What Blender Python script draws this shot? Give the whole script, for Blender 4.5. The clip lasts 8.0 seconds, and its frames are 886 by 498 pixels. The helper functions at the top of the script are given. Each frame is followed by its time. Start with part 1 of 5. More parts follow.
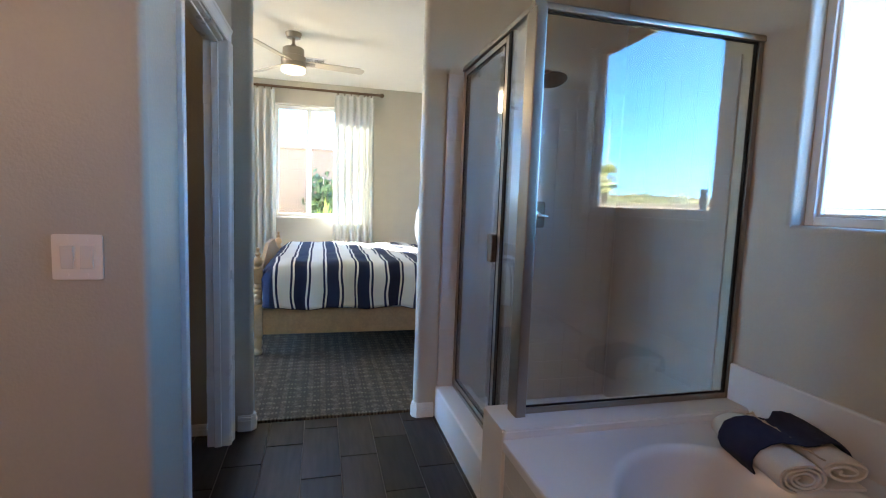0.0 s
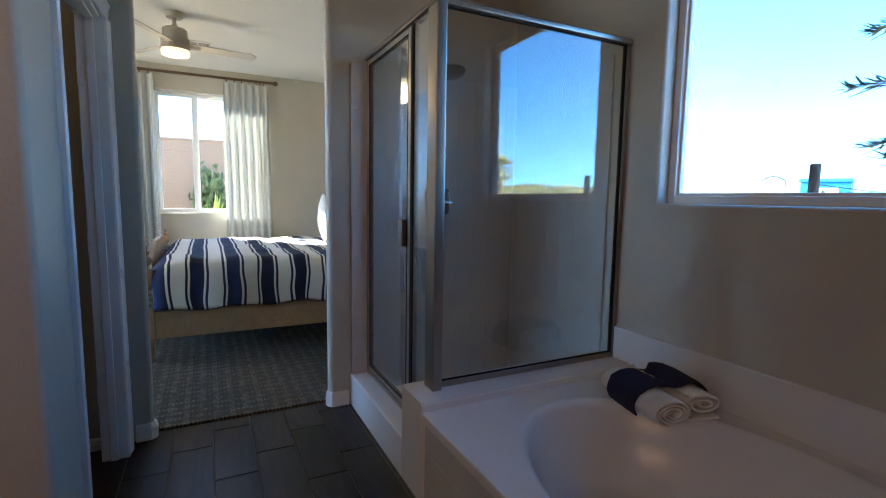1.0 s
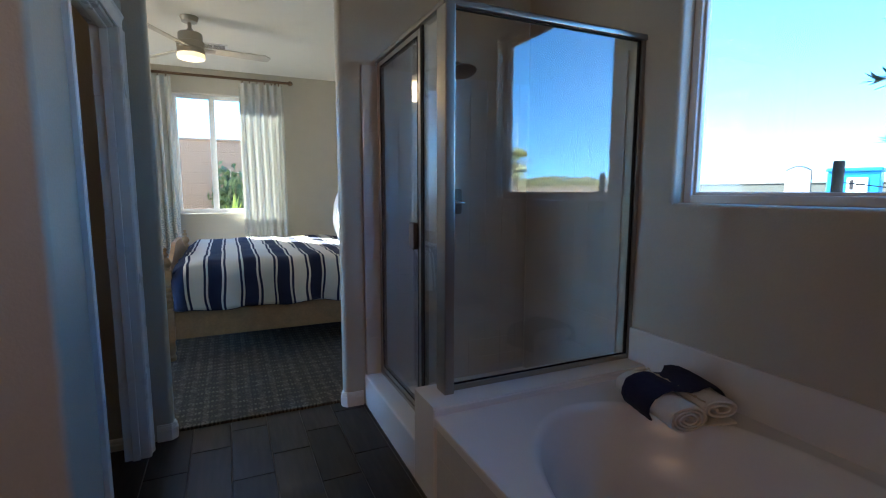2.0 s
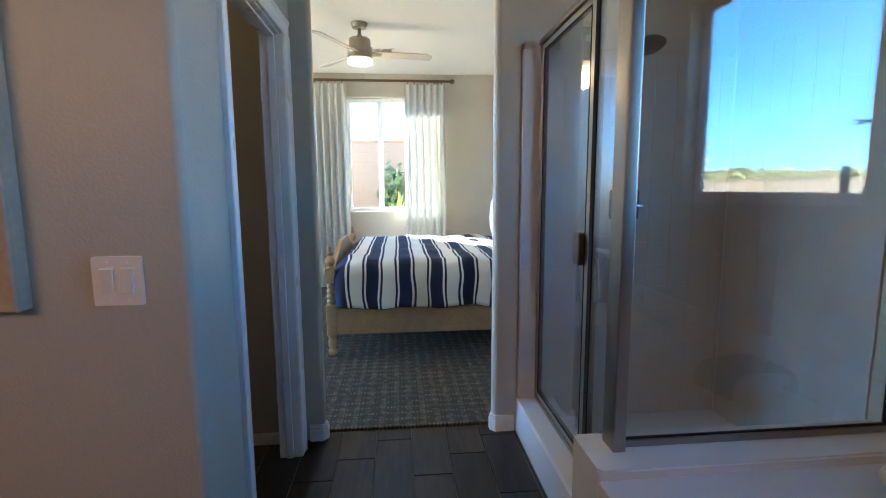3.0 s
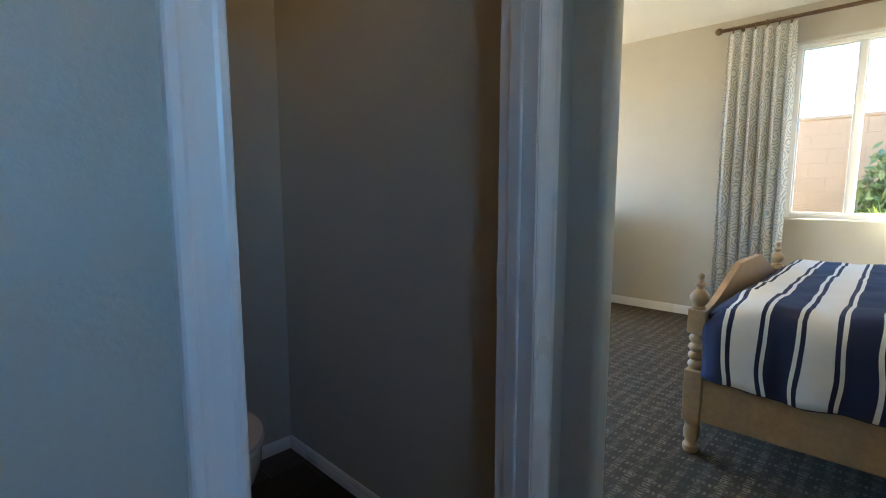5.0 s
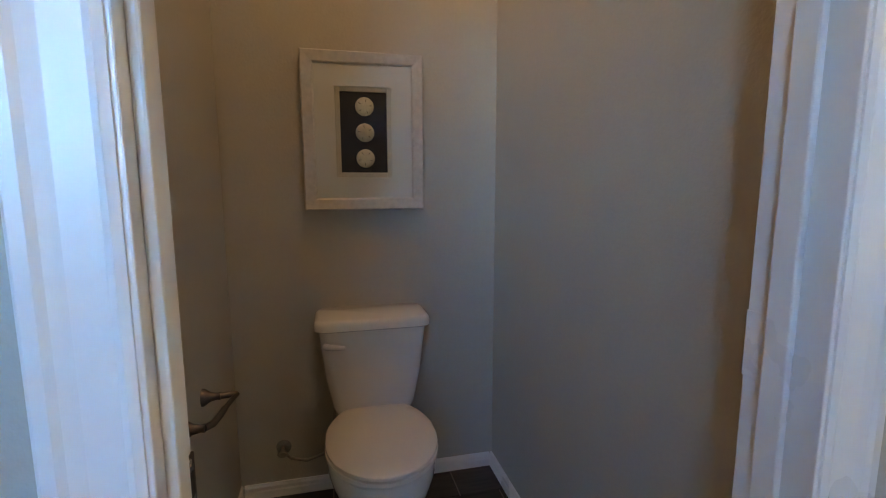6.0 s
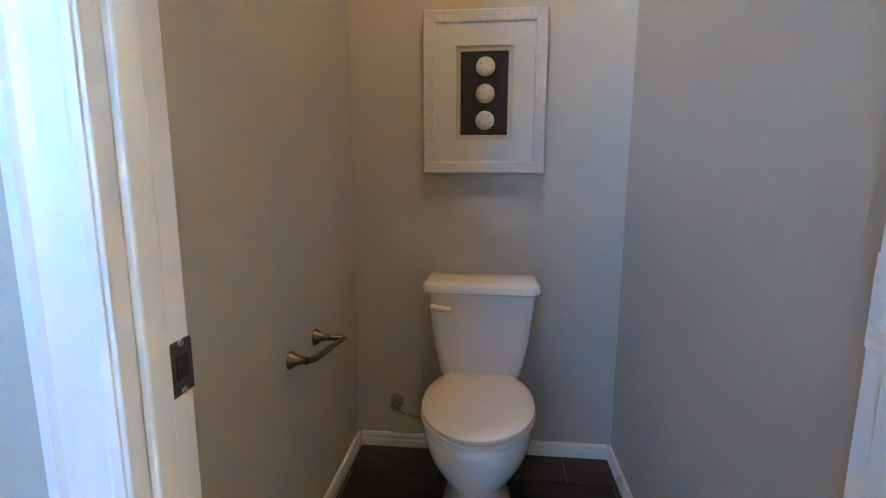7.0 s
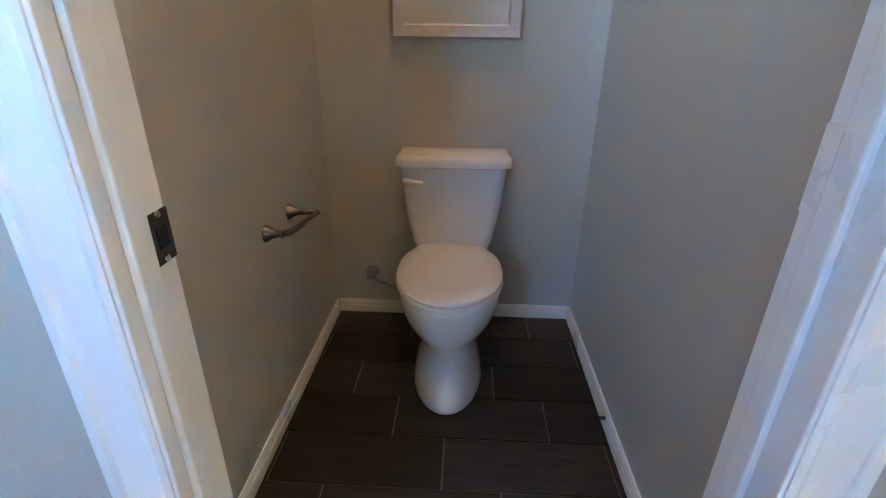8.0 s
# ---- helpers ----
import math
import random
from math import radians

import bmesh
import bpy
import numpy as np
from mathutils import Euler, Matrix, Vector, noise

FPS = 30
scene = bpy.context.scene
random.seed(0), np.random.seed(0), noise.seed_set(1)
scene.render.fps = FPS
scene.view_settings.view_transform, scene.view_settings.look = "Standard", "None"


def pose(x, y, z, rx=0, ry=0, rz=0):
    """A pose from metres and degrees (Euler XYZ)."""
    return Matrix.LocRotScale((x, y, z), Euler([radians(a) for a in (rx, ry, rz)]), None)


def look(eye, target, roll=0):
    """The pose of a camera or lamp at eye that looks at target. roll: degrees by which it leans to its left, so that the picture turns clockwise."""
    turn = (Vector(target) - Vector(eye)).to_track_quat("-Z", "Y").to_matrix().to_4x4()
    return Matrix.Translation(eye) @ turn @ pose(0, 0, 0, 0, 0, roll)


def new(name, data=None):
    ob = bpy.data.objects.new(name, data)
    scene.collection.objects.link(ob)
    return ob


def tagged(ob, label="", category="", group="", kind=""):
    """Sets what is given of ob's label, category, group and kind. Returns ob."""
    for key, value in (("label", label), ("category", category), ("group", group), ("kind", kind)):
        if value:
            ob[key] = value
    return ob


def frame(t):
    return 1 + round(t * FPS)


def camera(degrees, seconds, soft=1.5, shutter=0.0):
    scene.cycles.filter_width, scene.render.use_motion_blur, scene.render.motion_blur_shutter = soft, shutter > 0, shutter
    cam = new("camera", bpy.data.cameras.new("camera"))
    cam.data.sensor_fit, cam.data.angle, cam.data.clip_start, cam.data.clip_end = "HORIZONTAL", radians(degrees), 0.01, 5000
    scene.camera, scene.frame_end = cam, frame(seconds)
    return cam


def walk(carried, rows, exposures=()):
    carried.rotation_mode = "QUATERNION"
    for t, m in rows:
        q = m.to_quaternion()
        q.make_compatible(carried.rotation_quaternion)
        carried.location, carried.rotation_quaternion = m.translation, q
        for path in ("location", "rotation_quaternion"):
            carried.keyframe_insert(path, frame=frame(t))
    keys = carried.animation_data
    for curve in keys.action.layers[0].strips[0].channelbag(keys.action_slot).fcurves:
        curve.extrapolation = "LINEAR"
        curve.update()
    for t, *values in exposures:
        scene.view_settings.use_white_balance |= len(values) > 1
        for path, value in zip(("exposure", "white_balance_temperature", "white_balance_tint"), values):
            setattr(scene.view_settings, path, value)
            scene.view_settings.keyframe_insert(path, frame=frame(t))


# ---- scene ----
cam = camera(86.1, 8.0, soft=1.1)
PATH = [
    (0, (0.456, 0.186, 1.302), (0.957, 2.112, 1.108), 2.1),
    (0.5, (0.422, 0.138, 1.291), (1.147, 1.991, 1.086), 1.4),
    (1, (0.386, 0.126, 1.271), (1.274, 1.906, 1.058), 0.9),
    (1.2, (0.375, 0.121, 1.276), (1.277, 1.892, 1.049), 0.5),
    (2.3, (0.471, 0.132, 1.327), (1.179, 1.986, 1.083), -0.2),
    (2.5, (0.507, 0.168, 1.336), (1.098, 2.063, 1.088), -0.4),
    (3, (0.514, 0.442, 1.345), (0.7, 2.417, 1.089), -0.3),
    (3.5, (0.568, 0.755, 1.294), (0.393, 2.731, 1.033), -0.6),
    (4, (0.686, 1.116, 1.313), (0.07, 3.001, 1.05), -0.7),
    (4.2, (0.695, 1.238, 1.31), (-0.109, 3.05, 1.049), -0.8),
    (5.3, (0.572, 1.978, 1.261), (-0.987, 3.204, 1.004), 0.1),
    (5.5, (0.533, 2.062, 1.288), (-1.143, 3.117, 1.011), -0.1),
    (6, (0.399, 2.207, 1.258), (-1.525, 2.676, 0.981), -0.1),
    (6.5, (0.35, 2.335, 1.216), (-1.631, 2.368, 0.941), -0.1),
    (7, (0.364, 2.395, 1.163), (-1.599, 2.187, 0.84), 0.1),
    (7.5, (0.373, 2.404, 1.159), (-1.528, 2.257, 0.555), 0.6),
    (8, (0.382, 2.397, 1.162), (-1.44, 2.317, 0.342), 0.8),
]
EXPOSURES = [(0.0, 4.65, 6850, 6), (0.5, 4.35, 6800, 6), (1.0, 3.95, 6550, 5), (2.3, 3.6, 6350, 4), (3.0, 4.45, 6500, 3), (3.5, 4.75, 6900, 3), (4.2, 4.75, 6700, 1), (5.3, 4.1, 7900, 4), (5.5, 4.5, 7900, 5), (6.0, 5.6, 8700, 15), (6.5, 6.3, 8200, 14), (7.0, 6.45, 7600, 11), (8.0, 6.45, 7900, 12)]
walk(cam, [(t, look(eye, target, roll)) for t, eye, target, roll in PATH], EXPOSURES)

# ---- world, sun, lamps ----
SUN_FROM = Vector((-0.45, 0.68, 0.57)).normalized()
world = bpy.data.worlds.new("world")
scene.world = world
world.use_nodes = True
wn = world.node_tree
sky = wn.nodes.new("ShaderNodeTexSky")
sky.sky_type = "NISHITA"
sky.sun_disc = False
sky.sun_elevation = math.asin(SUN_FROM.z)
sky.sun_rotation = math.atan2(SUN_FROM.x, SUN_FROM.y)
sky.altitude, sky.air_density, sky.dust_density, sky.ozone_density = 2600.0, 0.9, 0.0, 3.0
# clear dry air: the deep blue reaches down to the horizon
way = wn.nodes.new("ShaderNodeTexCoord")
lift = wn.nodes.new("ShaderNodeVectorMath")
lift.operation = "MULTIPLY_ADD"
lift.inputs[1].default_value, lift.inputs[2].default_value = (1.0, 1.0, 0.9), (0.0, 0.0, 0.10)
unit = wn.nodes.new("ShaderNodeVectorMath")
unit.operation = "NORMALIZE"
wn.links.new(way.outputs["Generated"], lift.inputs[0])
wn.links.new(lift.outputs[0], unit.inputs[0])
wn.links.new(unit.outputs[0], sky.inputs["Vector"])
deep = wn.nodes.new("ShaderNodeHueSaturation")
deep.inputs["Saturation"].default_value = 1.25
wn.links.new(sky.outputs[0], deep.inputs["Color"])
wn.links.new(deep.outputs[0], wn.nodes["Background"].inputs[0])
wn.nodes["Background"].inputs[1].default_value = 0.15

sun_data = bpy.data.lights.new("sun", "SUN")
sun_data.energy, sun_data.angle, sun_data.color = 5.0, radians(0.5), (1.0, 0.95, 0.87)
sun = new("sun", sun_data)
sun.matrix_world = look(SUN_FROM * 30, (0, 0, 0))


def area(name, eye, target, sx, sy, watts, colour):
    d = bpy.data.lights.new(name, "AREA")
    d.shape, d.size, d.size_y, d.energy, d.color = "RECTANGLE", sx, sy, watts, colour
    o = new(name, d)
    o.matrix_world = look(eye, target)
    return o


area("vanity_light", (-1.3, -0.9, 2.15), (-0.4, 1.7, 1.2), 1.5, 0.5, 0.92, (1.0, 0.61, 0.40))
area("toilet_room_light", (-0.85, 2.36, 2.80), (-0.86, 2.36, 0.0), 0.28, 0.28, 0.085, (1.0, 0.70, 0.43))
# fill lamp added at the unseen side opening to brighten the bedroom
area("bedroom_fill_light", (-3.40, 4.9, 1.6), (0.5, 4.9, 1.2), 2.0, 1.2, 1.3, (0.97, 0.97, 1.0))
fan_lamp = bpy.data.lights.new("fan_lamp", "POINT")
fan_lamp.energy, fan_lamp.color, fan_lamp.shadow_soft_size = 0.5, (1.0, 0.78, 0.5), 0.1
new("fan_lamp", fan_lamp).location = (0.19, 5.05, 2.38)


# ---- materials ----
def material(name, colour, rough=0.5, metal=0.0, vary=0.12, scale=6.0, fine=90.0, bump=0.0, bump_scale=200.0, coat=0.0, random_tint=0.0, bump_dist=0.002):
    """A plain surface with variation at two scales and fine relief."""
    m = bpy.data.materials.new(name)
    m.use_nodes = True
    n, l = m.node_tree.nodes, m.node_tree.links
    b = n["Principled BSDF"]
    b.inputs["Roughness"].default_value, b.inputs["Metallic"].default_value = rough, metal
    b.inputs["Coat Weight"].default_value = coat
    tc = n.new("ShaderNodeTexCoord")
    a = n.new("ShaderNodeTexNoise"); a.inputs["Scale"].default_value = scale; a.inputs["Detail"].default_value = 5
    c = n.new("ShaderNodeTexNoise"); c.inputs["Scale"].default_value = fine; c.inputs["Detail"].default_value = 3
    for t in (a, c):
        l.new(tc.outputs["Object"], t.inputs["Vector"])
    add = n.new("ShaderNodeMath"); add.operation = "ADD"
    l.new(a.outputs[0], add.inputs[0]); l.new(c.outputs[0], add.inputs[1])
    rng = n.new("ShaderNodeMapRange")
    rng.inputs["From Min"].default_value, rng.inputs["From Max"].default_value = 0.6, 1.4
    rng.inputs["To Min"].default_value, rng.inputs["To Max"].default_value = 1 - vary, 1 + vary
    l.new(add.outputs[0], rng.inputs["Value"])
    value = rng.outputs[0]
    if random_tint:
        info = n.new("ShaderNodeObjectInfo")
        rr = n.new("ShaderNodeMapRange")
        rr.inputs["To Min"].default_value, rr.inputs["To Max"].default_value = 1 - random_tint, 1 + random_tint
        l.new(info.outputs["Random"], rr.inputs["Value"])
        mul = n.new("ShaderNodeMath"); mul.operation = "MULTIPLY"
        l.new(value, mul.inputs[0]); l.new(rr.outputs[0], mul.inputs[1])
        value = mul.outputs[0]
    hsv = n.new("ShaderNodeHueSaturation")
    hsv.inputs["Color"].default_value = (*colour, 1)
    l.new(value, hsv.inputs["Value"])
    l.new(hsv.outputs[0], b.inputs["Base Color"])
    rgh = n.new("ShaderNodeMapRange")
    rgh.inputs["To Min"].default_value, rgh.inputs["To Max"].default_value = max(0.02, rough * 0.9), min(1, rough * 1.1)
    l.new(a.outputs[0], rgh.inputs["Value"]); l.new(rgh.outputs[0], b.inputs["Roughness"])
    if bump:
        d = n.new("ShaderNodeTexNoise"); d.inputs["Scale"].default_value = bump_scale; d.inputs["Detail"].default_value = 2
        l.new(tc.outputs["Object"], d.inputs["Vector"])
        bp = n.new("ShaderNodeBump"); bp.inputs["Strength"].default_value = bump; bp.inputs["Distance"].default_value = bump_dist
        l.new(d.outputs[0], bp.inputs["Height"]); l.new(bp.outputs[0], b.inputs["Normal"])
    return m


WALL = material("wall_paint", (0.485, 0.452, 0.378), 0.42, vary=0.035, bump=0.34, bump_scale=110, bump_dist=0.003)
CEIL = material("ceiling_paint", (0.80, 0.78, 0.72), 0.8, vary=0.02, bump=0.4, bump_scale=90, bump_dist=0.003)
TRIM = material("trim_paint", (0.78, 0.765, 0.74), 0.28, vary=0.008)
PORCELAIN = material("porcelain", (0.78, 0.75, 0.71), 0.08, vary=0.015, coat=0.4)
SEAT = material("seat_plastic", (0.76, 0.71, 0.65), 0.22, vary=0.02)
ACRYLIC = material("tub_acrylic", (0.70, 0.69, 0.68), 0.26, vary=0.02, coat=0.1)
TILE = material("wall_tile", (0.56, 0.545, 0.52), 0.035, vary=0.03, bump=0.22, bump_scale=75, bump_dist=0.003, random_tint=0.03)
TILE.node_tree.nodes["Principled BSDF"].inputs["Specular IOR Level"].default_value = 1.0
GROUT = material("grout", (0.57, 0.555, 0.53), 0.6, vary=0.05)
FLOOR_GROUT = material("floor_grout", (0.16, 0.145, 0.13), 0.9, vary=0.15)
NICKEL = material("brushed_nickel", (0.36, 0.32, 0.275), 0.34, 1.0, vary=0.06, fine=300)
# darker copy of the nickel; on the door pull it stands in for backlighting
DARK_NICKEL = material("darker_nickel", (0.17, 0.145, 0.125), 0.36, 1.0, vary=0.08, fine=300)
CHROME = material("chrome", (0.72, 0.71, 0.70), 0.08, 1.0, vary=0.03)
PICTURE_WOOD = material("silver_wood", (0.60, 0.57, 0.52), 0.4, vary=0.14, fine=60, bump=0.2, bump_scale=60)
CHAMPAGNE = material("champagne_wood", (0.46, 0.36, 0.26), 0.45, vary=0.14, fine=60, bump=0.2, bump_scale=60)
MAT_BOARD = material("mat_board", (0.74, 0.72, 0.69), 0.8, vary=0.02)
NAVY_FELT = material("navy_felt", (0.018, 0.022, 0.04), 0.75, vary=0.2, fine=400)
SHELL = material("sand_dollar", (0.66, 0.60, 0.50), 0.8, vary=0.12, scale=40, fine=200, bump=0.3, bump_scale=150)
BLACK = material("black_gasket", (0.008, 0.008, 0.008), 0.9)
SWITCH = material("switch_plastic", (0.86, 0.83, 0.79), 0.3, vary=0.02)
WOOD = material("pale_oak", (0.42, 0.27, 0.145), 0.45, vary=0.2, scale=9, fine=45, bump=0.12, bump_scale=40)
ROD_WOOD = material("dark_walnut", (0.115, 0.062, 0.027), 0.4, vary=0.25)
BLADE = material("fan_blade", (0.50, 0.46, 0.40), 0.4, vary=0.1)
WHITE_TOWEL = material("white_terry", (0.74, 0.71, 0.66), 0.95, vary=0.08, fine=250, bump=0.9, bump_scale=260, bump_dist=0.004)
NAVY_TOWEL = material("navy_terry", (0.012, 0.018, 0.055), 0.95, vary=0.3, fine=250, bump=0.9, bump_scale=260, bump_dist=0.004)
ROPE = material("rope", (0.52, 0.46, 0.36), 0.9, vary=0.2, fine=300, bump=0.5, bump_scale=300)
PILLOW = material("white_cotton", (0.80, 0.78, 0.74), 0.9, vary=0.03, bump=0.3, bump_scale=14, bump_dist=0.01)
VINYL = material("window_vinyl", (0.80, 0.79, 0.77), 0.35, vary=0.02)
STUCCO = material("tan_stucco", (0.245, 0.172, 0.120), 0.9, vary=0.12, scale=2, fine=30, bump=0.6, bump_scale=60, bump_dist=0.01, random_tint=0.05)
SAND_WALL = material("sand_block", (0.40, 0.33, 0.25), 0.9, vary=0.12, scale=1.0, fine=12, random_tint=0.05)
# the wall's shade is put into this dark colour, as the sun reaches it
SHADED_WALL = material("shaded_block", (0.040, 0.047, 0.042), 0.9, vary=0.15, scale=1.0, fine=12)
DIRT = material("desert_dirt", (0.33, 0.265, 0.195), 0.95, vary=0.2, scale=0.4, fine=6, bump=0.5, bump_scale=8, bump_dist=0.03)
GREEN = material("leaf_green", (0.085, 0.13, 0.045), 0.6, vary=0.4, scale=8, random_tint=0.2)
YELLOW_GREEN = material("agave_leaf", (0.34, 0.42, 0.07), 0.5, vary=0.25, scale=10)
NEEDLE = material("conifer_needle", (0.05, 0.09, 0.05), 0.7, vary=0.4, scale=12)
BARK = material("bark", (0.12, 0.085, 0.06), 0.9, vary=0.35, fine=40, bump=0.8, bump_scale=40, bump_dist=0.01)
PALM_LEAF = material("palm_leaf", (0.46, 0.48, 0.22), 0.6, vary=0.3)
BLUE_PLASTIC = material("blue_plastic", (0.010, 0.20, 0.42), 0.45, vary=0.06)
WHITE_PLASTIC = material("white_plastic", (0.75, 0.75, 0.74), 0.5, vary=0.05)
DARK_METAL = material("dark_metal", (0.05, 0.045, 0.04), 0.5, 0.6, vary=0.2)
HOUSE_WALL = material("house_stucco", (0.58, 0.50, 0.40), 0.9, vary=0.08)
ROOF_TILE = material("roof_tile", (0.30, 0.22, 0.17), 0.85, vary=0.2)
# distance haze is put into this pale rock colour
MOUNTAIN = material("hazed_rock", (0.58, 0.52, 0.52), 1.0, vary=0.15, scale=0.01, fine=0.05)
# lighter copy of leaf green: brightness put into the far crowns' colour
FAR_GREEN = material("bright_leaf", (0.24, 0.26, 0.14), 0.8, vary=0.35, scale=0.5)
WHITE_DRESSER = material("white_lacquer", (0.76, 0.74, 0.70), 0.35, vary=0.03)


def glass(name, base, top):
    """Clear pane: straight through, with gloss that grows towards grazing views."""
    m = bpy.data.materials.new(name)
    m.use_nodes = True
    n, l = m.node_tree.nodes, m.node_tree.links
    n.remove(n["Principled BSDF"])
    lw = n.new("ShaderNodeLayerWeight"); lw.inputs["Blend"].default_value = 0.5
    p = n.new("ShaderNodeMath"); p.operation = "POWER"; p.inputs[1].default_value = 4.0
    l.new(lw.outputs["Facing"], p.inputs[0])
    r = n.new("ShaderNodeMapRange"); r.inputs["To Min"].default_value, r.inputs["To Max"].default_value = base, top
    l.new(p.outputs[0], r.inputs["Value"])
    t = n.new("ShaderNodeBsdfTransparent"); t.inputs[0].default_value = (0.97, 0.985, 0.98, 1)
    g = n.new("ShaderNodeBsdfGlossy"); g.inputs["Roughness"].default_value = 0.0
    mix = n.new("ShaderNodeMixShader")
    l.new(r.outputs[0], mix.inputs[0]); l.new(t.outputs[0], mix.inputs[1]); l.new(g.outputs[0], mix.inputs[2])
    l.new(mix.outputs[0], n["Material Output"].inputs[0])
    return m


PANE = glass("window_glass", 0.03, 0.5)
PICTURE_GLASS = glass("picture_glass", 0.012, 0.3)
SHOWER_GLASS = glass("shower_glass", 0.075, 0.9)


def plank_material():
    m = material("plank_tile", (0.033, 0.028, 0.0235), 0.42, vary=0.62, scale=7, fine=40, bump=0.15, bump_scale=50, random_tint=0.38)
    n, l = m.node_tree.nodes, m.node_tree.links
    for t in [x for x in n if x.type == "TEX_NOISE"]:
        mp = n.new("ShaderNodeMapping"); mp.inputs["Scale"].default_value = (1.0, 0.12, 1.0)
        for k in [k for k in l if k.to_node == t]:
            src = k.from_socket
            l.new(src, mp.inputs["Vector"])
        l.new(mp.outputs[0], t.inputs["Vector"])
        info = n.new("ShaderNodeObjectInfo")
        far = n.new("ShaderNodeMath"); far.operation = "MULTIPLY"; far.inputs[1].default_value = 37.0
        l.new(info.outputs["Random"], far.inputs[0])
        l.new(far.outputs[0], mp.inputs["Location"])
    return m


PLANK = plank_material()
PLANK.node_tree.nodes["Principled BSDF"].inputs["Specular IOR Level"].default_value = 0.28


def carpet_material():
    """Loop-pile carpet: taupe with paler woven dashes in a loose plaid."""
    m = material("carpet_loop", (0.14, 0.115, 0.085), 1.0, vary=0.2, fine=160, bump=1.0, bump_scale=150, bump_dist=0.008)
    n, l = m.node_tree.nodes, m.node_tree.links
    hsv = [x for x in n if x.type == "HUE_SAT"][0]
    tc = [x for x in n if x.type == "TEX_COORD"][0]
    warp = n.new("ShaderNodeTexNoise"); warp.inputs["Scale"].default_value = 26
    l.new(tc.outputs["Object"], warp.inputs["Vector"])
    vadd = n.new("ShaderNodeVectorMath"); vadd.operation = "MULTIPLY_ADD"
    vadd.inputs[1].default_value = (0.024, 0.024, 0)
    l.new(warp.outputs["Color"], vadd.inputs[0]); l.new(tc.outputs["Object"], vadd.inputs[2])
    sep = n.new("ShaderNodeSeparateXYZ"); l.new(vadd.outputs[0], sep.inputs[0])

    def wave(sock, period, phase, lo, hi):
        a = n.new("ShaderNodeMath"); a.operation = "MULTIPLY_ADD"
        a.inputs[1].default_value, a.inputs[2].default_value = 2 * math.pi / period, phase
        l.new(sock, a.inputs[0])
        s = n.new("ShaderNodeMath"); s.operation = "SINE"; l.new(a.outputs[0], s.inputs[0])
        r = n.new("ShaderNodeMapRange"); r.inputs["From Min"].default_value, r.inputs["From Max"].default_value = lo, hi
        l.new(s.outputs[0], r.inputs["Value"])
        return r.outputs[0]

    def op(kind, p, q):
        a = n.new("ShaderNodeMath"); a.operation = kind
        l.new(p, a.inputs[0]); l.new(q, a.inputs[1])
        return a.outputs[0]

    x, y = sep.outputs[0], sep.outputs[1]
    columns = op("MULTIPLY", wave(x, 0.080, 0.4, 0.0, 0.6), wave(y, 0.020, 0, -0.5, 0.3))
    rows = op("MULTIPLY", wave(y, 0.075, 1.0, 0.2, 0.8), wave(x, 0.022, 0.5, -0.5, 0.3))
    both = op("MAXIMUM", columns, rows)
    patchy = n.new("ShaderNodeTexNoise"); patchy.inputs["Scale"].default_value = 22
    l.new(tc.outputs["Object"], patchy.inputs["Vector"])
    spread = n.new("ShaderNodeMapRange"); spread.inputs["From Min"].default_value, spread.inputs["From Max"].default_value = 0.32, 0.62
    l.new(patchy.outputs[0], spread.inputs["Value"])
    both = op("MULTIPLY", both, spread.outputs[0])
    mix = n.new("ShaderNodeMix"); mix.data_type = "RGBA"
    mix.inputs[6].default_value, mix.inputs[7].default_value = (0.053, 0.039, 0.024, 1), (0.165, 0.131, 0.085, 1)
    l.new(both, mix.inputs[0]); l.new(mix.outputs[2], hsv.inputs["Color"])
    return m


CARPET = carpet_material()


def stripes_material():
    """Navy and white bedspread stripes across the bed, with a fine weave."""
    m = material("striped_cotton", (0.8, 0.8, 0.8), 0.85, vary=0.06, fine=300, bump=0.3, bump_scale=300)
    n, l = m.node_tree.nodes, m.node_tree.links
    hsv = [x for x in n if x.type == "HUE_SAT"][0]
    at = n.new("ShaderNodeAttribute"); at.attribute_name = "across"
    a = n.new("ShaderNodeMath"); a.operation = "MULTIPLY_ADD"
    a.inputs[1].default_value, a.inputs[2].default_value = 1 / 0.2545, -0.305 / 0.2545 + 10.5
    l.new(at.outputs["Fac"], a.inputs[0])
    f = n.new("ShaderNodeMath"); f.operation = "FRACT"; l.new(a.outputs[0], f.inputs[0])
    s = n.new("ShaderNodeMath"); s.operation = "SUBTRACT"; s.inputs[1].default_value = 0.5; l.new(f.outputs[0], s.inputs[0])
    b = n.new("ShaderNodeMath"); b.operation = "ABSOLUTE"; l.new(s.outputs[0], b.inputs[0])
    ramp = n.new("ShaderNodeValToRGB"); ramp.color_ramp.interpolation = "CONSTANT"
    navy, white = (0.008, 0.017, 0.065, 1), (0.74, 0.73, 0.70, 1)
    e = ramp.color_ramp.elements
    e[0].position, e[0].color = 0.0, navy
    e[1].position, e[1].color = 0.187, white
    for p, c in ((0.245, navy), (0.312, white)):
        k = e.new(p); k.color = c
    l.new(b.outputs[0], ramp.inputs[0]); l.new(ramp.outputs[0], hsv.inputs["Color"])
    return m


STRIPES = stripes_material()


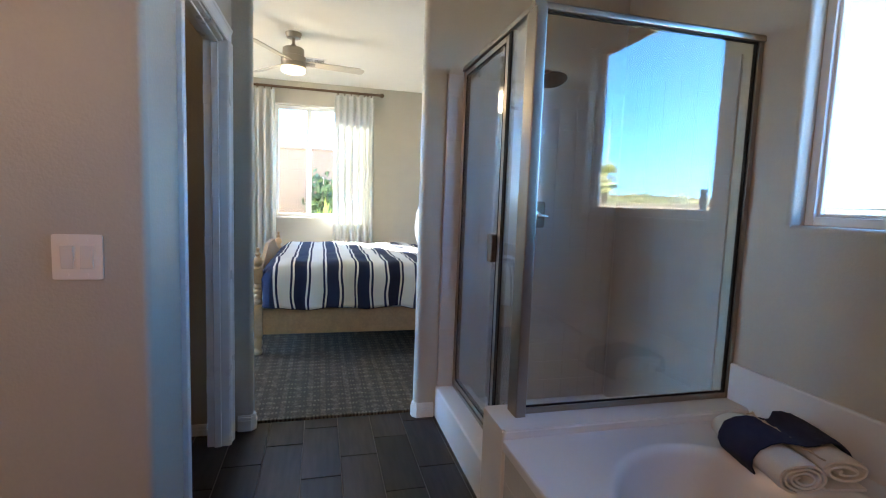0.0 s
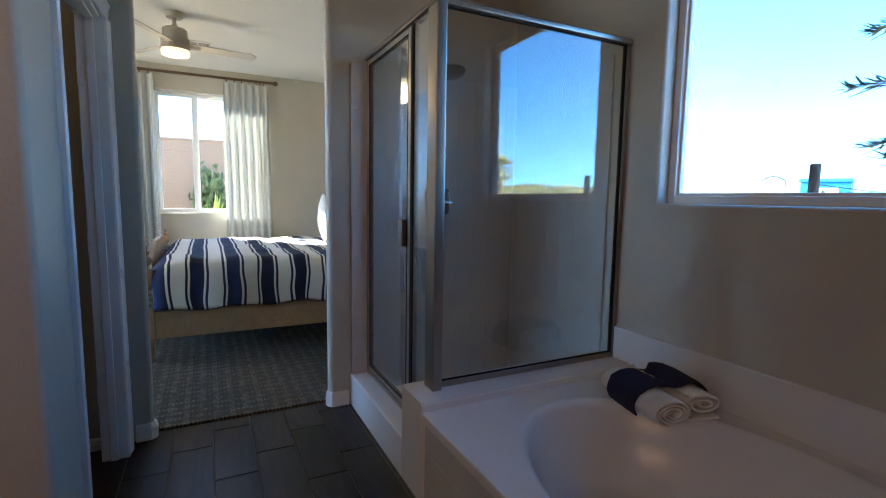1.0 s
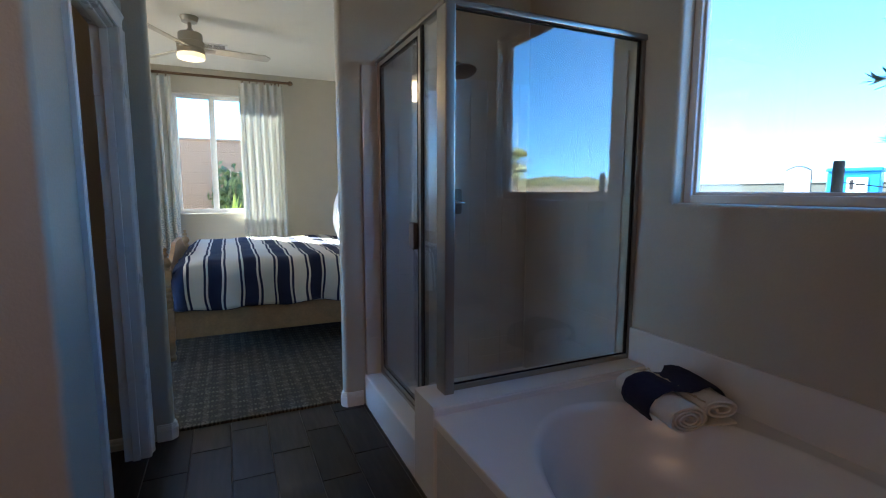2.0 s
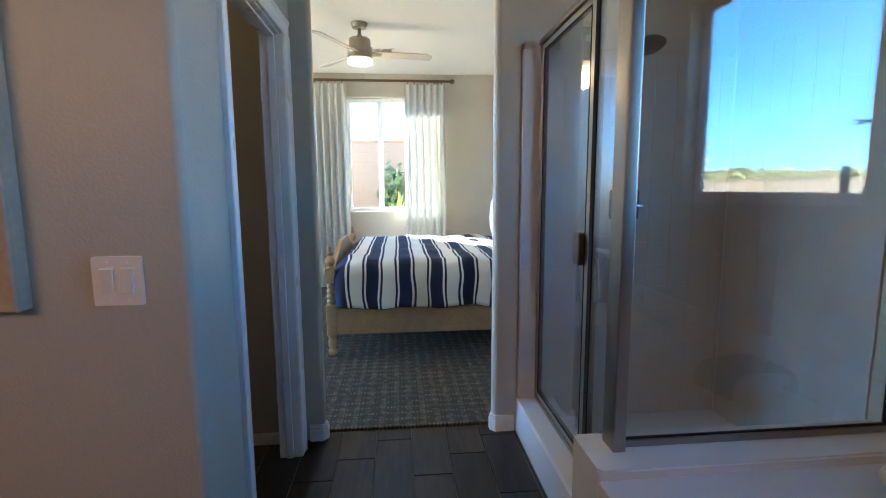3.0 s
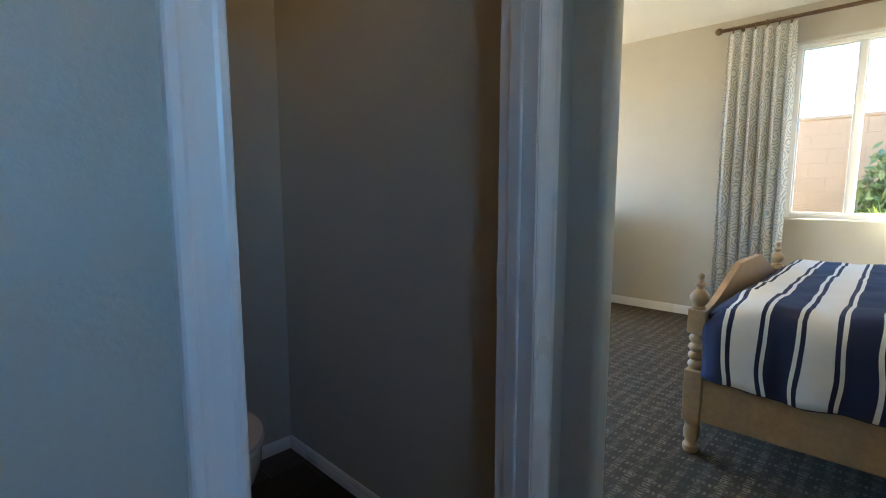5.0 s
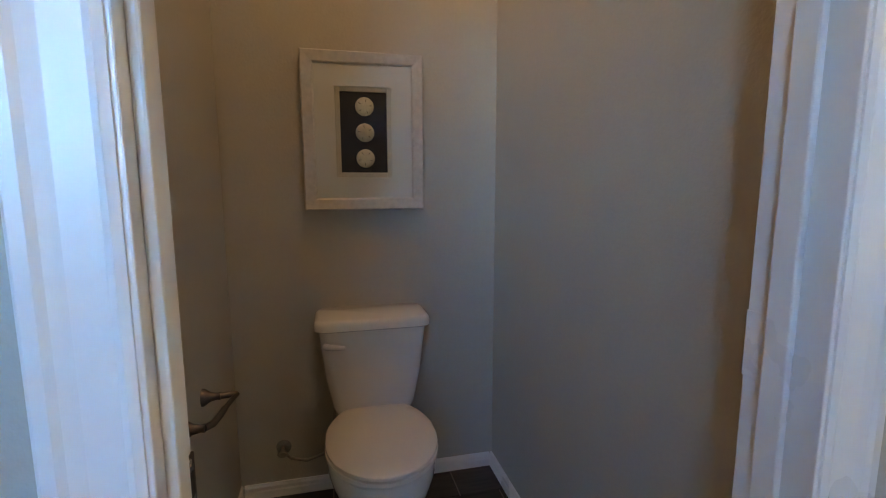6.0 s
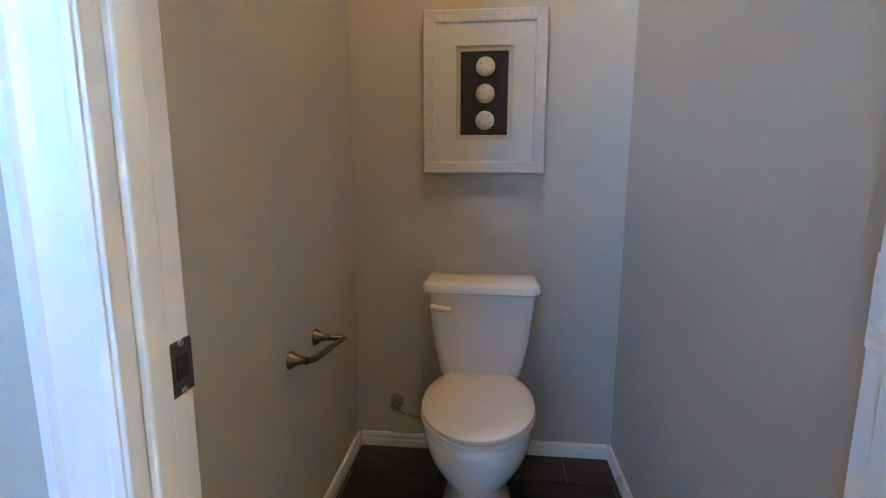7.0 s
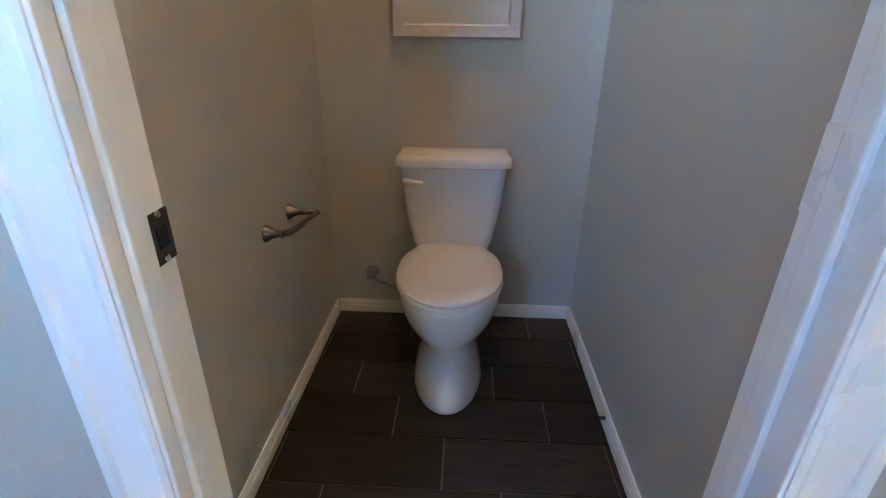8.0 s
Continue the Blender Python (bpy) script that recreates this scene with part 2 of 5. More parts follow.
def curtain_material():
    """Thin cotton with pale blue-grey medallions, through which light shows."""
    m = bpy.data.materials.new("printed_curtain")
    m.use_nodes = True
    n, l = m.node_tree.nodes, m.node_tree.links
    n.remove(n["Principled BSDF"])
    uv = n.new("ShaderNodeAttribute"); uv.attribute_name = "cloth"
    vo = n.new("ShaderNodeTexVoronoi"); vo.inputs["Scale"].default_value = 7.5; vo.inputs["Randomness"].default_value = 0.6
    l.new(uv.outputs["Vector"], vo.inputs["Vector"])
    w = n.new("ShaderNodeMath"); w.operation = "MULTIPLY"; w.inputs[1].default_value = 36.0; l.new(vo.outputs["Distance"], w.inputs[0])
    s = n.new("ShaderNodeMath"); s.operation = "SINE"; l.new(w.outputs[0], s.inputs[0])
    no = n.new("ShaderNodeTexNoise"); no.inputs["Scale"].default_value = 42; l.new(uv.outputs["Vector"], no.inputs["Vector"])
    ad = n.new("ShaderNodeMath"); ad.operation = "MULTIPLY_ADD"; ad.inputs[1].default_value = 3.6; l.new(no.outputs[0], ad.inputs[0]); l.new(s.outputs[0], ad.inputs[2])
    ramp = n.new("ShaderNodeMapRange"); ramp.inputs["From Min"].default_value, ramp.inputs["From Max"].default_value = 1.5, 2.7
    l.new(ad.outputs[0], ramp.inputs["Value"])
    mix = n.new("ShaderNodeMix"); mix.data_type = "RGBA"
    mix.inputs[6].default_value, mix.inputs[7].default_value = (0.68, 0.665, 0.61, 1), (0.36, 0.40, 0.40, 1)
    l.new(ramp.outputs[0], mix.inputs[0])
    d = n.new("ShaderNodeBsdfDiffuse"); t = n.new("ShaderNodeBsdfTranslucent")
    l.new(mix.outputs[2], d.inputs[0]); l.new(mix.outputs[2], t.inputs[0])
    ms = n.new("ShaderNodeMixShader"); ms.inputs[0].default_value = 0.08
    l.new(d.outputs[0], ms.inputs[1]); l.new(t.outputs[0], ms.inputs[2]); l.new(ms.outputs[0], n["Material Output"].inputs[0])
    return m


CURTAIN = curtain_material()


def glow(name, colour, strength):
    m = bpy.data.materials.new(name)
    m.use_nodes = True
    b = m.node_tree.nodes["Principled BSDF"]
    b.inputs["Base Color"].default_value = (0.8, 0.78, 0.72, 1)
    b.inputs["Emission Color"].default_value, b.inputs["Emission Strength"].default_value = (*colour, 1), strength
    return m


LAMP_GLASS = glow("opal_lamp_glass", (1.0, 0.72, 0.38), 0.11)


# ---- mesh helpers ----
def mesh_of(name, bm, mat, smooth=False):
    me = bpy.data.meshes.new(name)
    bmesh.ops.recalc_face_normals(bm, faces=bm.faces)
    bm.to_mesh(me)
    bm.free()
    if mat:
        me.materials.append(mat)
    if smooth:
        me.polygons.foreach_set("use_smooth", [True] * len(me.polygons))
        me.set_sharp_from_angle(angle=radians(40))
    return me


def part(name, bm, mat, parent=None, label="", smooth=False):
    ob = new(name, mesh_of(name, bm, mat, smooth))
    if parent:
        ob.parent = parent
    if label:
        ob["label"] = label
    return ob


def setting(name, bm, mat, label, category, smooth=False):
    return tagged(part(name, bm, mat, None, "", smooth), label, category, kind="structure")


def thing(name, label, category, at=(0, 0, 0), group=""):
    e = new(name)
    e.location = at
    return tagged(e, label, category, group)


def box(bm, x0, x1, y0, y1, z0, z1, bevel=0.0, seg=2):
    made = bmesh.ops.create_cube(bm, size=1.0, matrix=Matrix.LocRotScale(((x0 + x1) / 2, (y0 + y1) / 2, (z0 + z1) / 2), None, (abs(x1 - x0), abs(y1 - y0), abs(z1 - z0))))
    if bevel:
        edges = list({e for v in made["verts"] for e in v.link_edges})
        bmesh.ops.bevel(bm, geom=edges, offset=bevel, segments=seg, affect="EDGES", profile=0.5)
    return bm


def boxed(*a, **k):
    return box(bmesh.new(), *a, **k)


def prism(bm, corners, lo, hi, axis="z", seg=5):
    """A solid of the outline corners (u, v, radius), pushed from lo to hi along axis."""
    pts = []
    for i, (u, v, r) in enumerate(corners):
        if r <= 0:
            pts.append((u, v))
            continue
        p = Vector((u, v))
        a = (Vector(corners[i - 1][:2]) - p).normalized()
        b = (Vector(corners[(i + 1) % len(corners)][:2]) - p).normalized()
        c = p + (a + b) * r
        s, e = p + a * r - c, p + b * r - c
        for k in range(seg + 1):
            w = s.lerp(e, k / seg).normalized() * s.length
            pts.append((c.x + w.x, c.y + w.y))

    def at(u, v, h):
        return {"z": (u, v, h), "y": (u, h, v), "x": (h, u, v)}[axis]

    low, high = [bm.verts.new(at(u, v, lo)) for u, v in pts], [bm.verts.new(at(u, v, hi)) for u, v in pts]
    bm.faces.new(low), bm.faces.new(high)
    for i in range(len(pts)):
        j = (i + 1) % len(pts)
        bm.faces.new((low[i], low[j], high[j], high[i]))
    return bm


def rect(u0, u1, v0, v1, r00=0, r10=0, r11=0, r01=0):
    return [(u0, v0, r00), (u1, v0, r10), (u1, v1, r11), (u0, v1, r01)]


def lathe(bm, profile, centre=(0, 0, 0), seg=24, axis="z", squash=1.0):
    """Turns (radius, height) pairs round an axis."""
    rings = []
    for r, h in profile:
        ring = []
        for k in range(seg):
            a = 2 * math.pi * k / seg
            u, v = r * math.cos(a), r * math.sin(a) * squash
            o = {"z": (u, v, h), "y": (u, h, v), "x": (h, u, v)}[axis]
            ring.append(bm.verts.new(Vector(centre) + Vector(o)))
        rings.append(ring)
    for a, b in zip(rings, rings[1:]):
        for k in range(seg):
            bm.faces.new((a[k], a[(k + 1) % seg], b[(k + 1) % seg], b[k]))
    for ring in (rings[0], rings[-1]):
        if (ring[0].co - ring[seg // 2].co).length > 1e-5:
            bm.faces.new(ring)
    bmesh.ops.remove_doubles(bm, verts=[v for r in (rings[0], rings[-1]) for v in r], dist=1e-6)
    return bm


def tube(bm, pts, r, seg=10):
    """A round bar along points."""
    pts = [Vector(p) for p in pts]
    rings = []
    for i, p in enumerate(pts):
        d = (pts[min(i + 1, len(pts) - 1)] - pts[max(i - 1, 0)]).normalized()
        q = d.to_track_quat("Z", "Y")
        rad = r[i] if isinstance(r, (list, tuple)) else r
        rings.append([bm.verts.new(p + q @ Vector((rad * math.cos(2 * math.pi * k / seg), rad * math.sin(2 * math.pi * k / seg), 0))) for k in range(seg)])
    for a, b in zip(rings, rings[1:]):
        for k in range(seg):
            bm.faces.new((a[k], a[(k + 1) % seg], b[(k + 1) % seg], b[k]))
    bm.faces.new(rings[0]), bm.faces.new(rings[-1])
    return bm


def loft(bm, rings, closed_ends=True):
    """Skins rings of equal counts of points."""
    vs = [[bm.verts.new(p) for p in ring] for ring in rings]
    n = len(vs[0])
    for a, b in zip(vs, vs[1:]):
        for k in range(n):
            bm.faces.new((a[k], a[(k + 1) % n], b[(k + 1) % n], b[k]))
    if closed_ends:
        bm.faces.new(vs[0]), bm.faces.new(vs[-1])
    return bm


def oval(cx, cy, z, rx, ry, power=2.0, seg=40, tilt=0.0):
    """A ring in plan, rounder or squarer by power."""
    out = []
    for k in range(seg):
        a = 2 * math.pi * k / seg
        c, s = math.cos(a), math.sin(a)
        u = math.copysign(abs(c) ** (2 / power), c) * rx
        out.append((cx + u, cy + math.copysign(abs(s) ** (2 / power), s) * ry, z + tilt * u))
    return out


# ---- plan ----
CEILING = 2.84
HALL_X = 0.005      # hall face of the toilet room wall beyond its door
HALL_N = -0.013     # the same face before the door
SWITCH_Y = 1.683    # face of the wall with the switches
BED_Y = 2.90        # bath face of the wall to the bedroom
BED_IN = 2.98       # bedroom face of that wall
FAR_Y = 6.98        # bedroom window wall
OUT_X = 2.34        # inner face of the outer wall by the tub
WC_X, WC_Y0, WC_Y1 = -1.485, 1.836, 2.89
JAMB0, JAMB1, DOOR_H = 2.062, 2.742, 2.035
R = 0.02

bm = bmesh.new()
box(bm, -2.6, OUT_X, -1.9, 2.98, -0.12, -0.005)
floor = setting("floor", bm, FLOOR_GROUT, "dark grey wood-look porcelain plank tile floor", "floor")
bm = boxed(-3.4, OUT_X, 2.985, FAR_Y, -0.10, 0.012, bevel=0.006)
setting("carpet", bm, CARPET, "taupe loop-pile carpet with pale woven plaid", "carpet")

# walls
bm = prism(bmesh.new(), rect(-2.6, HALL_N, SWITCH_Y, WC_Y0, 0, R, 0, 0), 0, CEILING)
setting("wall_switches", bm, WALL, "greige painted wall with rounded corner and light switches", "wall", True)
bm = prism(bmesh.new(), rect(-0.090, HALL_N, WC_Y0, JAMB0 - 0.02), 0, CEILING)
prism(bm, rect(-0.090, HALL_X, JAMB1 + 0.02, WC_Y1 + 0.01), 0, CEILING)
prism(bm, [(-0.090, JAMB0 - 0.02, 0), (HALL_N, JAMB0 - 0.02, 0), (HALL_X, JAMB1 + 0.02, 0), (-0.090, JAMB1 + 0.02, 0)], DOOR_H + 0.02, CEILING)
setting("wall_toilet_door", bm, WALL, "greige painted wall round the toilet room doorway", "wall")
bm = prism(bmesh.new(), rect(WC_X - 0.12, WC_X, SWITCH_Y, BED_IN), 0, CEILING)
setting("wall_toilet_back", bm, WALL, "greige painted back wall of the toilet room", "wall")
bm = prism(bmesh.new(), [(WC_X, WC_Y1, 0), (-0.090, WC_Y1, 0), (-0.090, BED_Y, 0), (0.102, BED_Y, R), (0.102, BED_IN, R), (WC_X, BED_IN, 0)], 0, CEILING)
setting("wall_hall_left", bm, WALL, "greige painted wall end with rounded edges", "wall", True)
bm = prism(bmesh.new(), [(1.02, BED_Y, 0.03), (1.15, BED_Y, 0), (1.15, 2.945, 0), (OUT_X, 2.945, 0), (OUT_X, BED_IN, 0), (1.02, BED_IN, R)], 0, CEILING)
setting("wall_hall_right", bm, WALL, "greige painted wall between the shower and bedroom", "wall", True)
bm = prism(bmesh.new(), rect(0.102, 1.02, BED_Y + 0.004, BED_IN - 0.004), 2.58, CEILING)
setting("wall_opening_head", bm, WALL, "greige painted head over the bedroom opening", "wall")
bm = prism(bmesh.new(), rect(-3.55, WC_X - 0.12, BED_Y, BED_IN), 0, CEILING)
setting("wall_bedroom_near", bm, WALL, "greige painted bedroom wall", "wall")
# opening of an unseen window, added to let daylight into the bedroom
LY0, LY1, LZ0, LZ1 = 3.45, 6.35, 0.30, 2.45
bm = prism(bmesh.new(), rect(-3.55, -3.4, BED_IN, LY0), 0, CEILING)
prism(bm, rect(-3.55, -3.4, LY1, FAR_Y), 0, CEILING)
prism(bm, rect(-3.55, -3.4, LY0, LY1), 0, LZ0)
prism(bm, rect(-3.55, -3.4, LY0, LY1), LZ1, CEILING)
setting("wall_bedroom_left", bm, WALL, "greige painted bedroom side wall", "wall")

# outer wall with the tub window: opening y 0.52..1.735, z 1.262..2.45
WY0, WY1, WZ0, WZ1 = 0.53, 1.735, 1.262, 2.45
OX1 = OUT_X + 0.15
E = 0.03


def holed(bm, p0, p1, lo, hi, w0, w1, z0, z1, along):
    """A wall from lo to hi with a window hole w0..w1, z0..z1 whose room-side edges at p0 are rounded; along is its run."""
    def col(a, b, za, zb, ra=0, rb=0):
        c = rect(p0, p1, a, b, ra, 0, 0, rb) if along == "y" else rect(a, b, p0, p1, ra, rb, 0, 0)
        prism(bm, c, za, zb)

    def row(a, b, za, zb, ra=0, rb=0):
        prism(bm, rect(p0, p1, za, zb, ra, 0, 0, rb), a, b, "y" if along == "y" else "x")

    col(lo, w0 - E, 0, CEILING)
    col(w1 + E, hi, 0, CEILING)
    col(w0 - E, w0, z0, z1, 0, R)
    col(w1, w1 + E, z0, z1, R, 0)
    for a, b, r in ((w0 - E, w0, 0), (w0, w1, R), (w1, w1 + E, 0)):
        row(a, b, 0, z0, 0, r)
        row(a, b, z1, CEILING, r, 0)
    return bm


bm = holed(bmesh.new(), OUT_X, OX1, -2.0, FAR_Y + 0.15, WY0, WY1, WZ0, WZ1, "y")
setting("wall_outer", bm, WALL, "greige painted outer wall with a square window recess", "wall", True)

# bedroom window wall: opening x -0.16..0.84, z 1.03..2.53
BX0, BX1, BZ0, BZ1 = -0.15, 1.02, 1.035, 2.53
bm = holed(bmesh.new(), FAR_Y, FAR_Y + 0.15, -3.55, OUT_X, BX0, BX1, BZ0, BZ1, "x")
setting("wall_bedroom_window", bm, WALL, "greige painted bedroom wall with window opening", "wall", True)
setting("wall_bath_back", boxed(-2.6, OUT_X, -2.0, -1.9, 0, CEILING), WALL, "greige painted bathroom back wall", "wall")
setting("wall_bath_left", boxed(-2.7, -2.6, -2.0, SWITCH_Y + 0.1, 0, CEILING), WALL, "greige painted bathroom side wall", "wall")
bm = boxed(-3.55, OX1 + 0.35, -2.2, 7.5, CEILING, CEILING + 0.12)
setting("ceiling", bm, CEIL, "white textured flat ceiling", "ceiling")

# baseboards
def baseboard(name, x0, y0, x1, y1, nx, ny, h=0.078):
    """Moulded board from one end to the other, whose back lies on the wall; (nx, ny) points into the room."""
    bm = bmesh.new()
    prof = [(0, 0), (0.014, 0), (0.014, h - 0.03), (0.011, h - 0.024), (0.011, h - 0.012), (0.006, h), (0, h)]
    loft(bm, [[(x + nx * d, y + ny * d, z) for d, z in prof] for x, y in ((x0, y0), (x1, y1))])
    return setting(name, bm, TRIM, "white painted moulded baseboard", "baseboard")


baseboard("baseboard_1", WC_X, WC_Y0 + 0.014, WC_X, WC_Y1 - 0.014, 1, 0, 0.060)
baseboard("baseboard_2", WC_X, WC_Y0, -0.090, WC_Y0, 0, 1, 0.060)
baseboard("baseboard_3", WC_X, WC_Y1, -0.090, WC_Y1, 0, -1, 0.060)
baseboard("baseboard_6", -3.4, FAR_Y, OUT_X, FAR_Y, 0, -1, 0.10)
baseboard("baseboard_7", -0.6, SWITCH_Y, -2.6, SWITCH_Y, 0, -1)


def end_board(name, x0, x1, y0, y1, side):
    """Board that wraps a rounded wall end, with clipped corner."""
    bm = bmesh.new()
    for t, z0, z1 in ((0.014, 0, 0.06), (0.010, 0.06, 0.078), (0.005, 0.078, 0.088)):
        if side > 0:
            c = [(x0, y0 - t, 0), (x1 - 0.012, y0 - t, 0), (x1 + t, y0 + 0.014, 0), (x1 + t, y1, 0), (x1 - 0.03, y1, 0), (x1 - 0.03, y0 + 0.02, 0), (x0, y0 + 0.02, 0)]
        else:
            c = [(x1, y0 - t, 0), (x0 + 0.012, y0 - t, 0), (x0 - t, y0 + 0.014, 0), (x0 - t, y1, 0), (x0 + 0.03, y1, 0), (x0 + 0.03, y0 + 0.02, 0), (x1, y0 + 0.02, 0)]
        prism(bm, c, z0, z1)
    return setting(name, bm, TRIM, "white painted baseboard round the wall end", "baseboard")


end_board("baseboard_4", HALL_X + 0.02, 0.105, BED_Y, BED_IN - 0.03, 1)
end_board("baseboard_5", 1.018, 1.135, BED_Y, BED_IN - 0.03, -1)

# toilet room doorway: jambs, stop, casing
door = tagged(new("door_frame"), "white painted door casing and jambs, door removed", "door frame", kind="structure")
part("jamb", boxed(-0.106, HALL_N + 0.006, JAMB0 - 0.018, JAMB0, 0, DOOR_H + 0.018, bevel=0.002), TRIM, door)
jamb = part("jamb", boxed(-0.097, HALL_X + 0.006, JAMB1, JAMB1 + 0.018, 0, DOOR_H + 0.018, bevel=0.002), TRIM, door)
part("head_jamb", boxed(-0.097, HALL_N + 0.006, JAMB0, JAMB1, DOOR_H, DOOR_H + 0.018, bevel=0.002), TRIM, door)
part("door_stop", boxed(-0.062, -0.028, JAMB0, JAMB0 + 0.011, 0, DOOR_H, bevel=0.003), TRIM, door)
part("door_stop", boxed(-0.062, -0.028, JAMB1 - 0.011, JAMB1, 0, DOOR_H, bevel=0.003), TRIM, door)
part("door_stop", boxed(-0.062, -0.028, JAMB0 + 0.011, JAMB1 - 0.011, DOOR_H - 0.011, DOOR_H, bevel=0.003), TRIM, door)


def casing(y_in, y_out, face):
    """One leg of colonial casing: thick outer bead, hollow, thin inner edge."""
    s = 1 if y_out > y_in else -1
    w = abs(y_out - y_in)
    prof = [(0, 0), (0, 0.009), (0.10, 0.012), (0.18, 0.010), (0.55, 0.012), (0.72, 0.015), (0.80, 0.019), (0.95, 0.019), (1.0, 0.016), (1.0, 0)]
    return loft(bmesh.new(), [[(face + d, y_in + s * f * w, z) for f, d in prof] for z in (0.0, DOOR_H + 0.006)])


part("casing", casing(JAMB0 - 0.005, JAMB0 - 0.077, HALL_N), TRIM, door)
part("casing", casing(JAMB1 + 0.005, JAMB1 + 0.079, HALL_X), TRIM, door)
prof = [(0, 0), (0, 0.009), (0.10, 0.012), (0.18, 0.010), (0.55, 0.012), (0.72, 0.015), (0.80, 0.019), (0.95, 0.019), (1.0, 0.016), (1.0, 0)]
part("head_casing", loft(bmesh.new(), [[(x + d, y, DOOR_H + 0.007 + f * 0.074) for f, d in prof] for x, y in ((HALL_N, JAMB0 - 0.077), (HALL_X, JAMB1 + 0.079))]), TRIM, door)
for zc in (1.047, 0.33, 1.78):
    bm = boxed(-0.0985, -0.066, JAMB1 - 0.0006, JAMB1 + 0.004, zc - 0.045, zc + 0.045, bevel=0.0012)
    part("hinge_leaf", bm, TRIM, door, "white painted-over hinge leaf")
bm = boxed(-0.1065, -0.070, JAMB0 - 0.001, JAMB0 + 0.0025, 0.924, 0.984, bevel=0.001)
strike = part("strike_plate", bm, DARK_METAL, door, "dark bronze strike plate")
# black block on the plate stands in for the hole's darkness
part("latch_hole", boxed(-0.098, -0.079, JAMB0 + 0.0022, JAMB0 + 0.0035, 0.942, 0.968), BLACK, strike)
for z in (0.929, 0.981):
    part("screw", lathe(bmesh.new(), [(0.0045, 0.0), (0.004, 0.0015), (0, 0.002)], (-0.088, JAMB0 + 0.0025, z), 10, "y"), CHROME, strike)


# ---- windows ----
def pane_frame(name, axis, at, u0, u1, z0, z1, mullions, label):
    """Vinyl window in a wall: frame bars, sash bars and a pane between each."""
    win = tagged(new(name), label, "window", kind="structure")
    d0, d1 = at, at + 0.055

    def bar(nm, a0, a1, b0, b1, p0=d0, p1=d1):
        bm = boxed(p0, p1, a0, a1, b0, b1, bevel=0.004) if axis == "x" else boxed(a0, a1, p0, p1, b0, b1, bevel=0.004)
        part(nm, bm, VINYL, win)

    w = 0.038
    bar("frame_bar", u0, u0 + w, z0, z1)
    bar("frame_bar", u1 - w, u1, z0, z1)
    bar("frame_bar", u0 + w, u1 - w, z0, z0 + w)
    bar("frame_bar", u0 + w, u1 - w, z1 - w, z1)
    edges = [u0 + w] + mullions + [u1 - w]
    for m in mullions:
        bar("mullion", m - 0.022, m + 0.022, z0 + w, z1 - w)
    for a, b in zip(edges, edges[1:]):
        lo, hi = a + (0.022 if a in mullions else 0), b - (0.022 if b in mullions else 0)
        s = 0.014
        q0, q1 = d0 + 0.016, d1 - 0.01
        bar("sash_bar", lo, lo + s, z0 + w, z1 - w, q0, q1)
        bar("sash_bar", hi - s, hi, z0 + w, z1 - w, q0, q1)
        bar("sash_bar", lo + s, hi - s, z0 + w, z0 + w + s, q0, q1)
        bar("sash_bar", lo + s, hi - s, z1 - w - s, z1 - w, q0, q1)
        g0, g1 = d0 + 0.030, d0 + 0.034
        c = (lo + s, hi - s, z0 + w + s, z1 - w - s)
        bm = boxed(g0, g1, *c) if axis == "x" else boxed(c[0], c[1], g0, g1, c[2], c[3])
        part("pane", bm, PANE, win)
    return win


pane_frame("window_1", "x", OUT_X + 0.075, WY0, WY1, WZ0, WZ1, [], "white vinyl fixed picture window over the tub")
pane_frame("window_2", "y", FAR_Y + 0.07, BX0, BX1, BZ0, BZ1, [0.293], "white vinyl sliding window in the bedroom")

# unseen window, added for its daylight on the bedroom walls
pane_frame("added_window", "x", -3.53, LY0, LY1, LZ0, LZ1, [4.9], "wide white vinyl window, unseen, added to light the bedroom")
# unseen overhang, added to keep direct sun out of the side opening
setting("sun_block_eave", boxed(-4.7, -3.55, 2.9, 7.46, 2.86, 3.02), TRIM, "unseen eave slab added to block sun at the side window", "eave")

# eave over the bedroom window
setting("eave", boxed(-3.55, 2.9, FAR_Y + 0.15, 7.46, 2.86, 3.02), TRIM, "painted roof eave over the window", "eave")

# ---- shower ----
GX, GY = 1.262, 1.953          # planes of the door glass and of the side glass
SH_TOP, LEDGE, CURB = 2.085, 0.435, 0.19
TP = 0.124                     # tile pitch

shower_pan = setting("shower_pan", boxed(1.30, OUT_X - 0.005, 2.045, 2.935, -0.005, 0.045, bevel=0.006), ACRYLIC, "white moulded shower floor pan", "shower pan")
bm = prism(bmesh.new(), rect(1.145, 1.305, 0.0, CURB, 0, 0, 0.012, 0.012), 2.045, BED_Y, "y")
setting("shower_curb", bm, ACRYLIC, "white shower curb", "curb", True)

bm = prism(bmesh.new(), rect(1.145, OUT_X, 1.815, 2.045, 0.01, 0, 0, 0.01), 0.0, LEDGE)
bmesh.ops.bevel(bm, geom=[e for e in bm.edges if all(v.co.z > LEDGE - 1e-4 for v in e.verts)], offset=0.009, segments=3, affect="EDGES")
setting("tub_ledge", bm, ACRYLIC, "white ledge between the tub and shower", "ledge", True)


